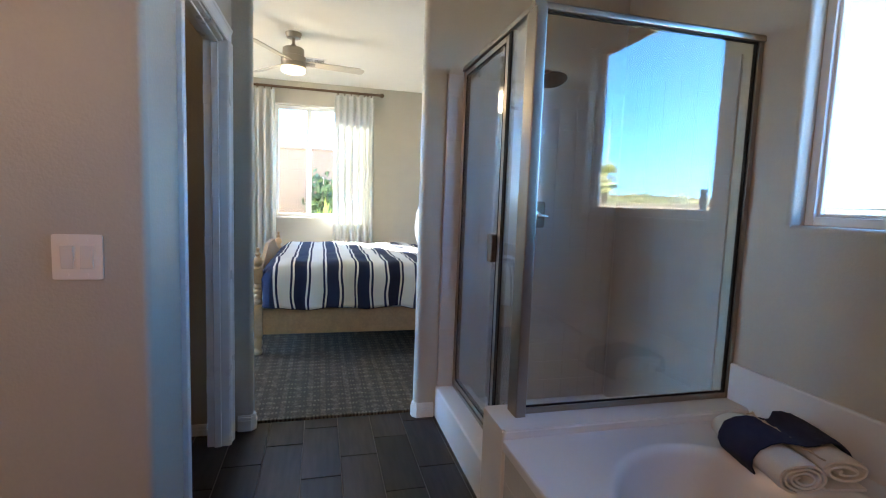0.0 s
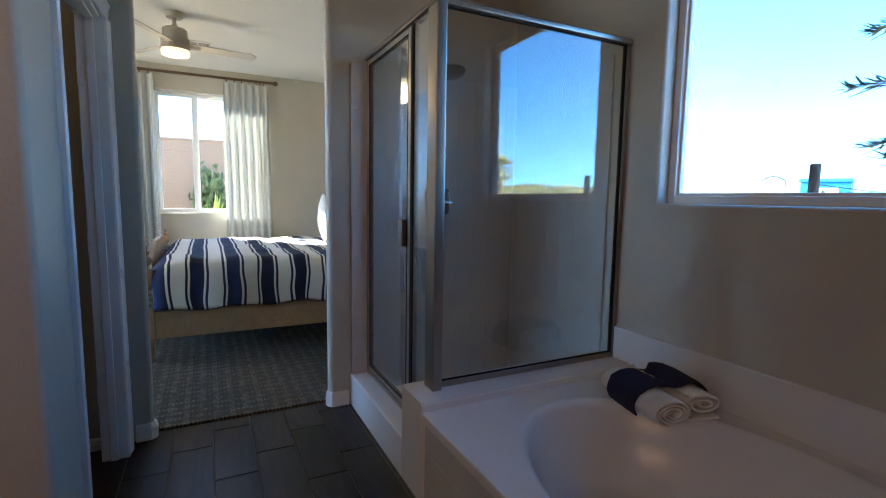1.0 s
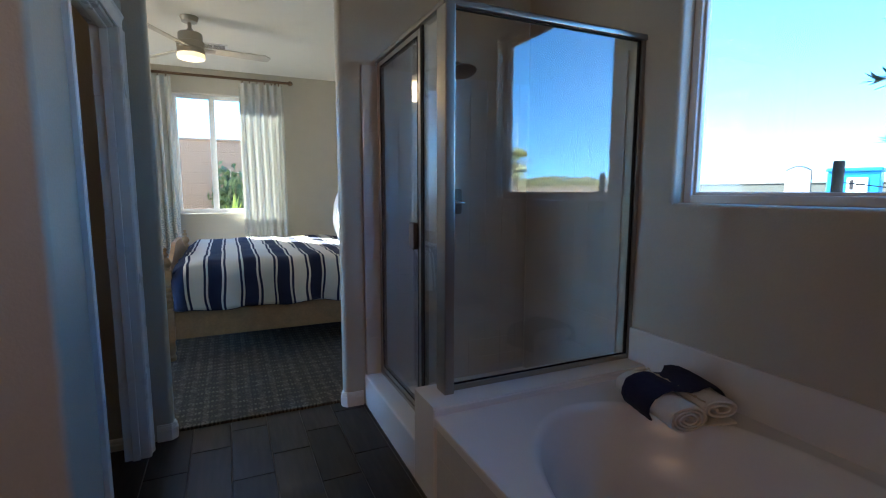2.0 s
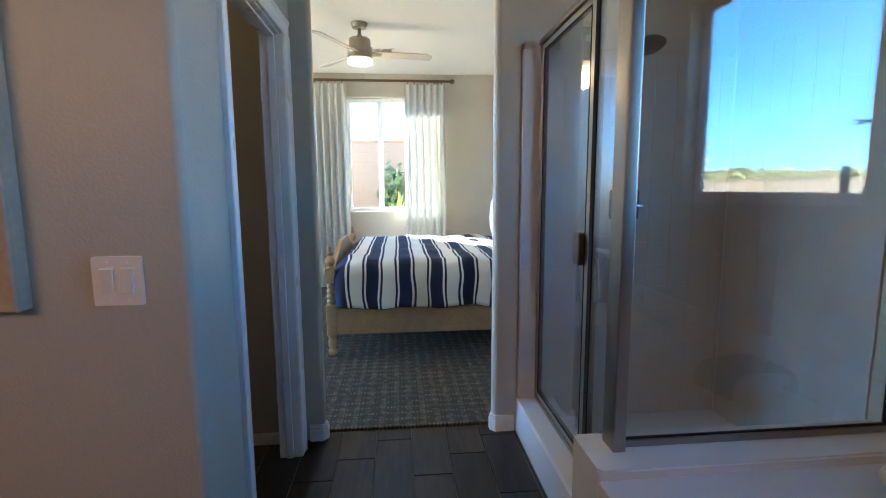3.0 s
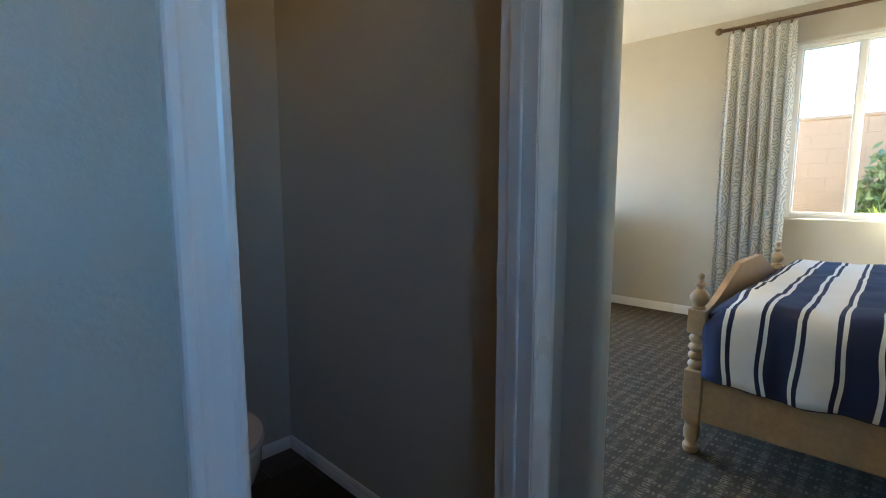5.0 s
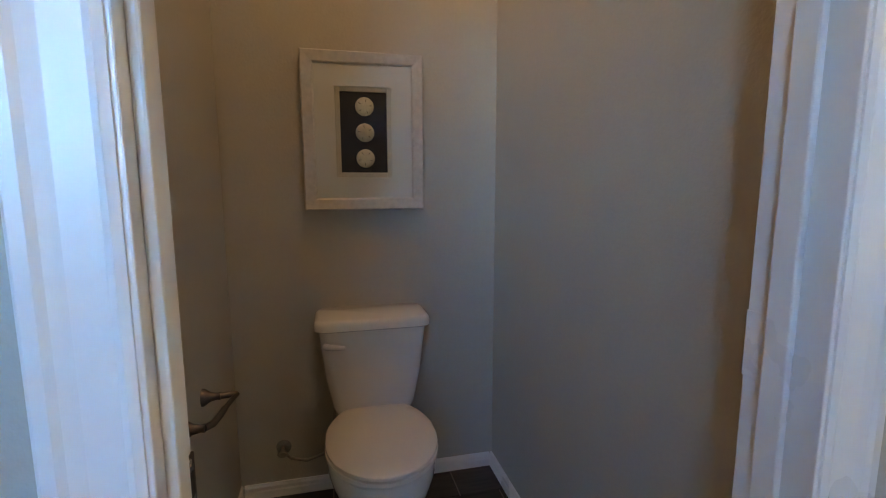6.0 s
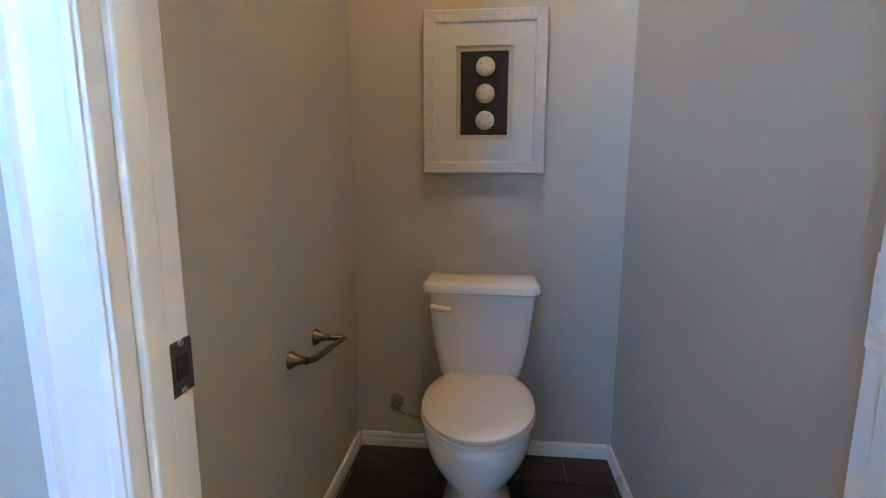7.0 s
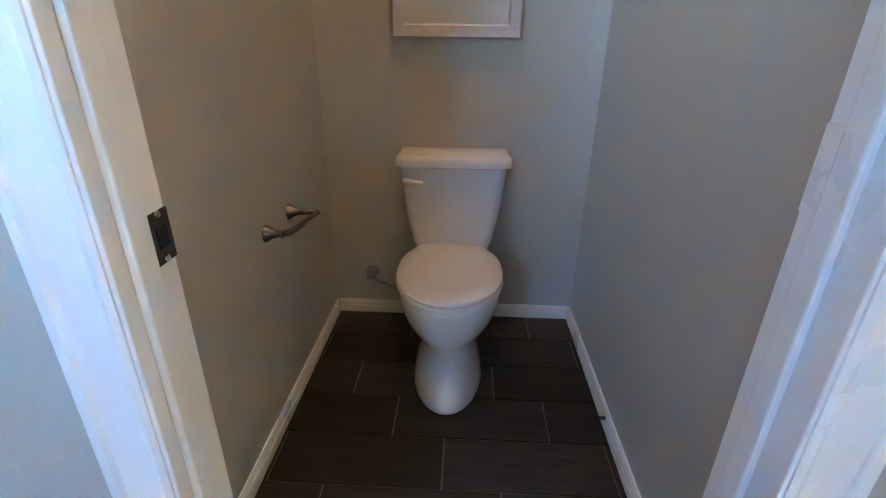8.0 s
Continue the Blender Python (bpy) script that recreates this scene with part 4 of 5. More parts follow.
bowl = [bowl_ring(z, xb, xf, hy, bhy) for z, xb, xf, hy, bhy in (
    (0.0, -1.36, -0.842, 0.126, 0.112), (0.012, -1.36, -0.839, 0.128, 0.114), (0.05, -1.36, -0.858, 0.120, 0.104), (0.13, -1.36, -0.892, 0.108, 0.09), (0.20, -1.36, -0.90, 0.108, 0.09),
    (0.225, -1.37, -0.888, 0.122, 0.10), (0.25, -1.375, -0.875, 0.146, 0.105), (0.285, -1.38, -0.860, 0.166, 0.11), (0.33, -1.39, -0.849, 0.178, 0.12), (0.365, -1.40, -0.845, 0.180, 0.13), (0.384, -1.40, -0.847, 0.180, 0.13), (0.392, -1.40, -0.855, 0.172, 0.125))]
wc("bowl", loft(bmesh.new(), bowl), PORCELAIN)
wc("seat", loft(bmesh.new(), [bowl_ring(z, -1.325, xf, hy, 0.125) for z, xf, hy in ((0.394, -0.853, 0.178), (0.397, -0.846, 0.184), (0.408, -0.846, 0.184), (0.411, -0.851, 0.180))]), SEAT)
lidr = [bowl_ring(z, xb, xf, hy, bhy) for z, xb, xf, hy, bhy in ((0.413, -1.333, -0.852, 0.179, 0.122), (0.416, -1.335, -0.847, 0.183, 0.125), (0.424, -1.335, -0.848, 0.182, 0.125), (0.430, -1.333, -0.856, 0.174, 0.12), (0.434, -1.30, -0.90, 0.13, 0.09), (0.435, -1.22, -0.98, 0.06, 0.04))]
wc("seat_lid", loft(bmesh.new(), lidr), SEAT)
for y in (2.285, 2.43):
    wc("seat_hinge", lathe(bmesh.new(), [(0.016, -0.022), (0.017, -0.016), (0.017, 0.016), (0.016, 0.022)], (-1.338, y, 0.412), 14, "y"), SEAT)
# paper holder on the left wall, water stop under the tank
holder = thing("paper_holder", "brushed nickel pivoting toilet paper holder, empty", "paper holder", (-0.93, WC_Y0, 0.640))
for x in (-0.105, 0.085):
    part("post", lathe(bmesh.new(), [(0.026, 0.0), (0.025, 0.006), (0.014, 0.022), (0.010, 0.04), (0.012, 0.05)], (x, 0, 0), 20, "y"), DARK_NICKEL, holder, smooth=True)
part("arm", tube(bmesh.new(), [(0.085, 0.048, 0), (0.06, 0.062, -0.004), (0.01, 0.070, -0.006), (-0.03, 0.074, -0.006)], 0.0095), DARK_NICKEL, holder, smooth=True)
part("arm", tube(bmesh.new(), [(-0.105, 0.048, 0), (-0.113, 0.074, -0.002), (-0.118, 0.092, -0.004)], 0.0095), DARK_NICKEL, holder, smooth=True)
part("bar", tube(bmesh.new(), [(-0.03, 0.074, -0.006), (-0.08, 0.083, -0.005), (-0.118, 0.092, -0.004)], 0.0075), DARK_NICKEL, holder, smooth=True)

stop = thing("water_valve", "chrome water stop valve with supply hose", "water valve", (WC_X, 2.005, 0.205))
part("escutcheon", lathe(bmesh.new(), [(0.03, 0.0), (0.028, 0.004), (0.012, 0.009)], (0, 0, 0), 20, "x"), NICKEL, stop, smooth=True)
part("body", tube(bmesh.new(), [(0.005, 0, 0), (0.05, 0, 0)], 0.011), NICKEL, stop, smooth=True)
part("knob", lathe(bmesh.new(), [(0.0, 0.05), (0.018, 0.05), (0.02, 0.058), (0.016, 0.064), (0, 0.064)], (0, 0, 0), 12, "x", 0.65), NICKEL, stop, smooth=True)
part("hose", tube(bmesh.new(), [(0.038, 0.0, 0.0), (0.040, 0.03, -0.03), (0.045, 0.09, -0.045), (0.055, 0.16, -0.02), (0.075, 0.20, 0.06), (0.085, 0.205, 0.185)], 0.006), NICKEL, stop, smooth=True)
stub = thing("door_bumper", "small spring door bumper screwed to the baseboard", "door bumper", (-0.817, WC_Y1 - 0.014, 0.042))
part("spring", tube(bmesh.new(), [(0, 0, 0), (0, -0.012, 0), (0, -0.022, 0)], 0.006), DARK_METAL, stub, smooth=True)
part("tip", lathe(bmesh.new(), [(0.008, -0.022), (0.0085, -0.029), (0, -0.030)], (0, 0, 0), 12, "y"), BLACK, stub, smooth=True)

# ---- bedroom ----
BED0, BED1 = 4.215, 6.12       # middles of the two bed posts
FOOT = -0.028
bed = thing("bed", "pale oak spool-turned queen bed with arched footboard", "bed", (FOOT, BED0, 0.012))


def bedpart(name, bm, mat, parent=None, label="", smooth=False):
    for v in bm.verts:
        v.co -= Vector((FOOT, BED0, 0.012))
    return part(name, bm, mat, parent or bed, label, smooth)


def bed_post(px, py, tall):
    p = (px, py, 0)
    foot = [(0.028, 0.012), (0.034, 0.02), (0.036, 0.045), (0.028, 0.055), (0.026, 0.07), (0.034, 0.085), (0.036, 0.12), (0.030, 0.15), (0.036, 0.16), (0.036, 0.176)]
    post = bedpart("post", lathe(bmesh.new(), foot, p, 20), WOOD, smooth=True)
    bedpart("block", boxed(px - 0.039, px + 0.039, py - 0.039, py + 0.039, 0.175, 0.425, bevel=0.005), WOOD, post)
    spool = [(0.034, 0.424)]
    for i in range(4):
        z = 0.43 + i * 0.042
        spool += [(0.024, z), (0.034, z + 0.012), (0.037, z + 0.021), (0.034, z + 0.031), (0.024, z + 0.041)]
    spool += [(0.034, 0.602), (0.034, 0.606)]
    bedpart("spool", lathe(bmesh.new(), spool, p, 20), WOOD, post, smooth=True)
    bedpart("block", boxed(px - 0.039, px + 0.039, py - 0.039, py + 0.039, 0.605, 0.605 + 0.115 + tall, bevel=0.006), WOOD, post)
    z = 0.719 + tall
    fin = [(0.026, z), (0.030, z + 0.008), (0.022, z + 0.018), (0.030, z + 0.026), (0.042, z + 0.046), (0.042, z + 0.062), (0.030, z + 0.084), (0.015, z + 0.096), (0.014, z + 0.104), (0.024, z + 0.114), (0.024, z + 0.122), (0.012, z + 0.134), (0.009, z + 0.142), (0.015, z + 0.152), (0.013, z + 0.166), (0.0, z + 0.174)]
    bedpart("finial", lathe(bmesh.new(), fin, p, 20), WOOD, post, smooth=True)


HEADX = 2.20
for px, tall in ((FOOT, 0.0), (HEADX, 0.42)):
    for py in (BED0, BED1):
        bed_post(px, py, tall)
bedpart("side_rail", boxed(FOOT + 0.039, HEADX - 0.039, BED0 - 0.022, BED0 + 0.006, 0.18, 0.39, bevel=0.004), WOOD)
bedpart("side_rail", boxed(FOOT + 0.039, HEADX - 0.039, BED1 - 0.006, BED1 + 0.022, 0.18, 0.39, bevel=0.004), WOOD)


def board(x, peak, low):
    """Arched board between two posts."""
    out = [(BED0 + 0.036, 0.22, 0), (BED1 - 0.036, 0.22, 0)]
    n = 28
    for k in range(n + 1):
        f = 1 - k / n
        s = min(f, 1 - f) * 2
        e = s * s * (3 - 2 * s) if s < 1 else 1
        out.append((BED0 + 0.036 + (BED1 - BED0 - 0.072) * f, low + (peak - low) * min(1.0, e * 1.25), 0))
    return prism(bmesh.new(), out, x - 0.016, x + 0.016, "x")


bedpart("footboard", board(FOOT, 0.865, 0.70), WOOD)
bedpart("headboard", board(HEADX, 1.30, 1.06), WOOD)

mattress = thing("mattress", "white mattress and box spring on the bed frame", "mattress", (1.08, (BED0 + BED1) / 2, 0.28))
part("box_spring", boxed(-1.06, 1.06, -0.90, 0.90, 0.0, 0.19, bevel=0.03, seg=3), PILLOW, mattress, smooth=True)
part("mattress_body", boxed(-1.06, 1.06, -0.91, 0.91, 0.192, 0.452, bevel=0.05, seg=4), PILLOW, mattress, smooth=True)


def bedspread():
    """Striped cover: over the top, down both sides to a wavy hem, tucked at the foot."""
    nx, ns = 90, 84
    y0, y1 = BED0 - 0.055, BED1 + 0.055
    top, r = 0.765, 0.09
    x0, x1 = 0.018, 2.02
    path = []
    drop = 0.36
    for k in range(ns + 1):
        f = k / ns
        span = 2 * drop + (y1 - y0)
        d = f * span
        if d < drop:
            path.append((y0, top - drop + d, "s"))
        elif d < drop + (y1 - y0):
            path.append((y0 + d - drop, top, "t"))
        else:
            path.append((y1, top - (d - drop - (y1 - y0)), "s"))
    me = bpy.data.meshes.new("cover")
    verts, across, faces = [], [], []
    for i in range(nx + 1):
        u = i / nx
        x = x0 + (x1 - x0) * u
        for k, (y, z, kind) in enumerate(path):
            yy, zz = y, z
            ed = min(abs(y - y0), abs(y - y1))
            if kind == "t" and ed < r:
                zz = top - (r - math.sqrt(max(0, r * r - (r - ed) ** 2))) * 0.9
            down = max(0.0, top - z) / drop
            if kind == "s":
                out = 0.016 + 0.022 * math.sin(x * 15 + 0.6 * math.sin(x * 6)) * down + 0.012 * math.sin(x * 31 + 1.0) * down
                yy = y - out if y == y0 else y + out
                if down < 0.25:
                    yy += (0.25 - down) * 0.16 * (1 if y == y0 else -1)
                    zz -= (0.25 - down) * 0.10
                zz += 0.012 * math.sin(x * 13 + 0.5) * down * down
            wr = noise.noise(Vector((x * 5, yy * 4, 1.7))) * 0.020 + noise.noise(Vector((x * 13, yy * 9, 4.0))) * 0.009
            if kind == "t":
                zz += wr - 0.02 * math.exp(-((x - x0) / 0.10) ** 2)
            else:
                yy += wr * 0.8 * (1 if y == y0 else -1) * (1 if down > 0.1 else 0.4)
            foot = math.exp(-((x - x0) / 0.05) ** 2)
            if kind == "s":
                yy += foot * 0.035 * (1 if y == y0 else -1)
            zz -= foot * 0.05 * (1 - down)
            sway = 0.010 * math.sin(zz * 16 + x * 9) * down
            verts.append((x + sway, yy, zz))
            across.append(x + 0.008 * noise.noise(Vector((x * 7, yy * 7, zz * 7))))
    # the tucked end at the foot
    m = ns + 1
    for i in range(nx):
        for k in range(ns):
            faces.append((i * m + k, i * m + k + 1, (i + 1) * m + k + 1, (i + 1) * m + k))
    base = len(verts)
    for k, (y, z, kind) in enumerate(path):
        vx, vy, vz = verts[k]
        verts.append((vx + 0.012, vy + (0.01 if vy < 5 else -0.01), max(0.41, vz - 0.20)))
        across.append(across[k] - 0.10)
    for k in range(ns):
        faces.append((base + k, base + k + 1, k + 1, k))
    me.from_pydata(verts, [], faces)
    at = me.attributes.new("across", "FLOAT", "POINT")
    at.data.foreach_set("value", across)
    me.materials.append(STRIPES)
    me.polygons.foreach_set("use_smooth", [True] * len(me.polygons))
    o = new("bedspread", me)
    s = o.modifiers.new("thickness", "SOLIDIFY")
    s.thickness, s.offset = 0.014, -1
    for k in (0, ns):
        hem = bmesh.new()
        tube(hem, [verts[i * m + k] for i in range(nx + 1)], 0.008, 6)
        part("hem", hem, NAVY_TOWEL, o, "dark navy bound hem", True)
    return tagged(o, "navy and white striped cotton bedspread over the bed", "bedspread")


bedspread()


def pillow(at, rot, w, h, t, mat, label):
    n = 24
    bm = bmesh.new()
    for side in (1, -1):
        grid = []
        for i in range(n + 1):
            row = []
            for k in range(n + 1):
                u, v = 2 * i / n - 1, 2 * k / n - 1
                puff = max(0.0, (1 - abs(u) ** 3) * (1 - abs(v) ** 3)) ** 0.6
                pinch = 1 - 0.06 * (abs(u) ** 2 * abs(v) ** 2)
                row.append(bm.verts.new((u * w / 2 * pinch, side * puff * t / 2 + 0.006 * noise.noise(Vector((u * 4, v * 4, side))), v * h / 2 * pinch)))
            grid.append(row)
        for i in range(n):
            for k in range(n):
                bm.faces.new((grid[i][k], grid[i + 1][k], grid[i + 1][k + 1], grid[i][k + 1]))
    bmesh.ops.remove_doubles(bm, verts=bm.verts, dist=0.004)
    o = part("pillow", bm, mat, None, "", True)
    o.location, o.rotation_euler = at, rot
    return tagged(o, label, "pillow", "pillows at the headboard")


for y, s in ((4.72, 0.0), (5.58, 0.03)):
    pillow((1.98, y, 1.02), (0, radians(-16), radians(90 + s * 60)), 0.72, 0.50, 0.17, PILLOW, "white cotton pillow leaning on the headboard")
    pillow((1.62, y + s, 0.985), (0, radians(-24), radians(88)), 0.66, 0.46, 0.16, PILLOW, "white cotton pillow leaning on another pillow")


# curtains on a rod
ROD_Z, ROD_Y = 2.725, 6.855
rod = thing("curtain_rod", "dark walnut curtain rod with ball finials", "curtain rod", (0.26, ROD_Y, ROD_Z))
part("pole", tube(bmesh.new(), [(-0.95, 0, 0), (0.95, 0, 0)], 0.0165, 16), ROD_WOOD, rod, smooth=True)
for s in (-1, 1):
    prof = [(0.017, 0.0), (0.021, s * 0.004), (0.014, s * 0.012), (0.026, s * 0.024), (0.032, s * 0.042), (0.026, s * 0.062), (0.010, s * 0.074), (0, s * 0.078)]
    part("finial", lathe(bmesh.new(), prof, (s * 0.945, 0, 0), 18, "x"), ROD_WOOD, rod, smooth=True)
    part("bracket", boxed(s * 0.80 - 0.012, s * 0.80 + 0.012, -0.008, FAR_Y - ROD_Y - 0.002, -0.03, -0.014, bevel=0.003), ROD_WOOD, rod)


def curtain(x0, x1, bottom, label, seed):
    """A pleated panel hung by rings; tighter at the top."""
    c = thing("curtain", label, "curtain", ((x0 + x1) / 2, ROD_Y, ROD_Z), "curtains at the bedroom window")
    nx, nz = 110, 30
    folds = 6
    w = x1 - x0
    zt = ROD_Z - 0.045
    verts, faces, cloth = [], [], []
    for k in range(nz + 1):
        z = zt + (bottom - zt) * k / nz
        f = k / nz
        for i in range(nx + 1):
            u = i / nx
            ph = 2 * math.pi * folds * u
            amp = 0.022 + 0.024 * min(1, f * 3)
            y = amp * math.sin(ph + 0.5 * math.sin(seed + 3 * f)) + 0.012 * noise.noise(Vector((u * 6, f * 2, seed)))
            x = x0 + w * u + 0.012 * math.sin(2 * ph + seed) * f + 0.02 * (u - 0.5) * math.sin(f * 3)
            top = 0.012 * max(0, math.cos(ph)) if k == 0 else 0
            verts.append((x - (x0 + x1) / 2, y, z + top - ROD_Z))
            cloth.append((u * 1.35, f * (zt - bottom), 0.3 * seed))
    m = nx + 1
    for k in range(nz):
        for i in range(nx):
            faces.append((k * m + i, k * m + i + 1, (k + 1) * m + i + 1, (k + 1) * m + i))
    me = bpy.data.meshes.new("panel")
    me.from_pydata(verts, [], faces)
    a = me.attributes.new("cloth", "FLOAT_VECTOR", "POINT")
    a.data.foreach_set("vector", [q for v in cloth for q in v])
    me.materials.append(CURTAIN)
    me.polygons.foreach_set("use_smooth", [True] * len(me.polygons))
    o = new("panel", me)
    o.parent = c
    ring = bmesh.new()
    tube(ring, [(0, 0.024 * math.cos(a), 0.024 * math.sin(a)) for a in [2 * math.pi * q / 16 for q in range(17)]], 0.005, 6)
    box(ring, -0.006, 0.006, -0.003, 0.003, -0.046, -0.022)
    ring_me = mesh_of("ring", ring, ROD_WOOD)
    for i in range(folds):
        r = new("ring", ring_me)
        r.parent = c
        r.location = (x0 + w * (i + 0.5) / folds - (x0 + x1) / 2, 0, -0.006)
        r.rotation_euler = (0, 0, random.uniform(-0.5, 0.5))
    return c


curtain(-0.655, -0.135, 0.03, "printed cream curtain with blue-grey medallions, gathered", 1.0)
curtain(0.62, 1.15, 0.03, "printed cream curtain with blue-grey medallions, sunlit", 2.3)

# ceiling fan
fan = thing("ceiling_fan", "brushed nickel three-blade ceiling fan with lit lamp", "ceiling fan", (0.19, 5.05, CEILING))
part("canopy", lathe(bmesh.new(), [(0.075, 0.0), (0.075, -0.012), (0.066, -0.03), (0.064, -0.045), (0.03, -0.05)], (0, 0, 0), 32), NICKEL, fan, smooth=True)
part("downrod", lathe(bmesh.new(), [(0.016, -0.045), (0.016, -0.10), (0.024, -0.105), (0.028, -0.125), (0.028, -0.14)], (0, 0, 0), 20), NICKEL, fan, smooth=True)
part("motor", lathe(bmesh.new(), [(0.028, -0.128), (0.085, -0.134), (0.098, -0.145), (0.100, -0.21), (0.113, -0.216), (0.115, -0.262), (0.110, -0.268), (0.110, -0.274), (0.114, -0.278), (0.114, -0.315), (0.105, -0.318)], (0, 0, 0), 40), NICKEL, fan, smooth=True)
part("lamp", lathe(bmesh.new(), [(0.112, -0.316), (0.114, -0.340), (0.106, -0.358), (0.07, -0.368), (0, -0.371)], (0, 0, 0), 40), LAMP_GLASS, fan, "lit opal glass lamp", True)
for tx, ty in ((-0.10, 4.49), (0.865, 5.16), (-0.25, 5.63)):
    ang = math.atan2(ty - 5.05, tx - 0.19)
    bm = bmesh.new()
    outline = [(0.10, -0.045, 0.01), (0.62, -0.055, 0.015), (0.685, -0.02, 0.02), (0.665, 0.055, 0.03), (0.10, 0.05, 0.01)]
    prism(bm, outline, -0.004, 0.004)
    bmesh.ops.transform(bm, matrix=pose(0, 0, -0.262, 0, 0, math.degrees(ang)) @ pose(0, 0, 0, -14, 0, 0), verts=bm.verts)
    blade = part("blade", bm, BLADE, fan)
    bm = boxed(0.09, 0.20, -0.022, 0.022, -0.010, -0.004, bevel=0.002)
    bmesh.ops.transform(bm, matrix=pose(0, 0, -0.262, 0, 0, math.degrees(ang)) @ pose(0, 0, 0, -14, 0, 0), verts=bm.verts)
    part("blade_arm", bm, NICKEL, blade)

vent = thing("ceiling_vent", "white louvred ceiling air vent", "vent", (0.36, 5.95, CEILING))
for x0, x1, y0, y1 in ((-0.14, 0.14, -0.15, -0.125), (-0.14, 0.14, 0.125, 0.15), (-0.14, -0.115, -0.125, 0.125), (0.115, 0.14, -0.125, 0.125), (-0.008, 0.008, -0.125, 0.125)):
    part("frame_bar", boxed(x0, x1, y0, y1, -0.010, -0.001, bevel=0.002), TRIM, vent)
# dark sheet on the ceiling stands in for the shaded duct
part("backing", boxed(-0.115, 0.115, -0.125, 0.125, -0.003, -0.0008), DARK_METAL, vent)
for k in range(7):
    bm = boxed(-0.115, 0.115, -0.011, 0.011, -0.001, 0.001)
    bmesh.ops.transform(bm, matrix=pose(0, -0.105 + k * 0.035, -0.007, 28, 0, 0), verts=bm.verts)
    part("slat", bm, TRIM, vent)

dresser = thing("dresser", "white painted chest with moulded top by the wall", "dresser", (-2.05, 6.42, 0.012))
part("top", boxed(-0.42, 0.42, -0.25, 0.25, 1.035, 1.068, bevel=0.006), WHITE_DRESSER, dresser)
part("moulding", boxed(-0.405, 0.405, -0.235, 0.235, 1.012, 1.034, bevel=0.006), WHITE_DRESSER, dresser)
part("carcass", boxed(-0.385, 0.385, -0.22, 0.22, 0.10, 1.011, bevel=0.004), WHITE_DRESSER, dresser)
for k in range(4):
    dr = part("drawer", boxed(-0.36, 0.36, -0.236, -0.2205, 0.13 + k * 0.218, 0.335 + k * 0.218, bevel=0.004), WHITE_DRESSER, dresser)
    part("knob", lathe(bmesh.new(), [(0.008, 0), (0.008, -0.014), (0.016, -0.022), (0.0, -0.028)], (0, -0.236, 0.23 + k * 0.218), 14, "y"), NICKEL, dr, smooth=True)
for x in (-0.36, 0.36):
    for y in (-0.2, 0.2):
        part("foot", lathe(bmesh.new(), [(0.022, 0.0), (0.036, 0.03), (0.036, 0.06), (0.026, 0.099)], (x, y, 0), 14), WHITE_DRESSER, dresser, smooth=True)

# ---- outside ----
bm = bmesh.new()
bmesh.ops.create_grid(bm, x_segments=40, y_segments=40, size=1800)
for v in bm.verts:
    v.co.z = -0.16
setting("ground", bm, DIRT, "pale desert dirt ground", "ground")

def block_wall(name, label, x0, x1, y0, y1, top, mat):
    """Garden wall of laid blocks with a cap."""
    return setting(name, boxed(x0 + 0.012, x1 - 0.012, y0 + 0.012, y1 - 0.012, -0.16, top), mat, label, "garden wall")


garden = block_wall("garden_wall", "tan block garden wall laid in half bond", -6.0, 8.0, 10.4, 10.6, 2.27, STUCCO)
part("cap", boxed(-6.0, 8.0, 10.38, 10.62, 2.27, 2.32, bevel=0.01), STUCCO, garden)
trellis = thing("trellis", "pale wooden garden trellis against the block wall", "trellis", (0.80, 10.36, -0.16))
for z in (1.66, 1.84):
    part("rail", boxed(-0.36, 0.36, -0.012, 0.012, z - 0.012, z + 0.012, bevel=0.003), ROPE, trellis)
for x in (-0.30, 0.06, 0.30):
    part("upright", boxed(x - 0.012, x + 0.012, 0.0125, 0.030, 0.0, 1.90, bevel=0.003), ROPE, trellis)
far_wall = block_wall("boundary_wall", "long sand-coloured block wall", 19.0, 19.2, -60.0, 2.0, 1.62, SAND_WALL)
part("cap", boxed(18.97, 19.23, -60.0, 2.0, 1.62, 1.68, bevel=0.01), SAND_WALL, far_wall)
# run of wall whose dark colour stands in for shade
shaded_wall = block_wall("boundary_wall_shaded", "long block wall, coloured dark grey-green to look shaded", 19.0, 19.2, 2.01, 60.0, 1.63, SHADED_WALL)
part("cap", boxed(18.97, 19.23, 2.01, 60.0, 1.63, 1.67, bevel=0.01), SHADED_WALL, shaded_wall)


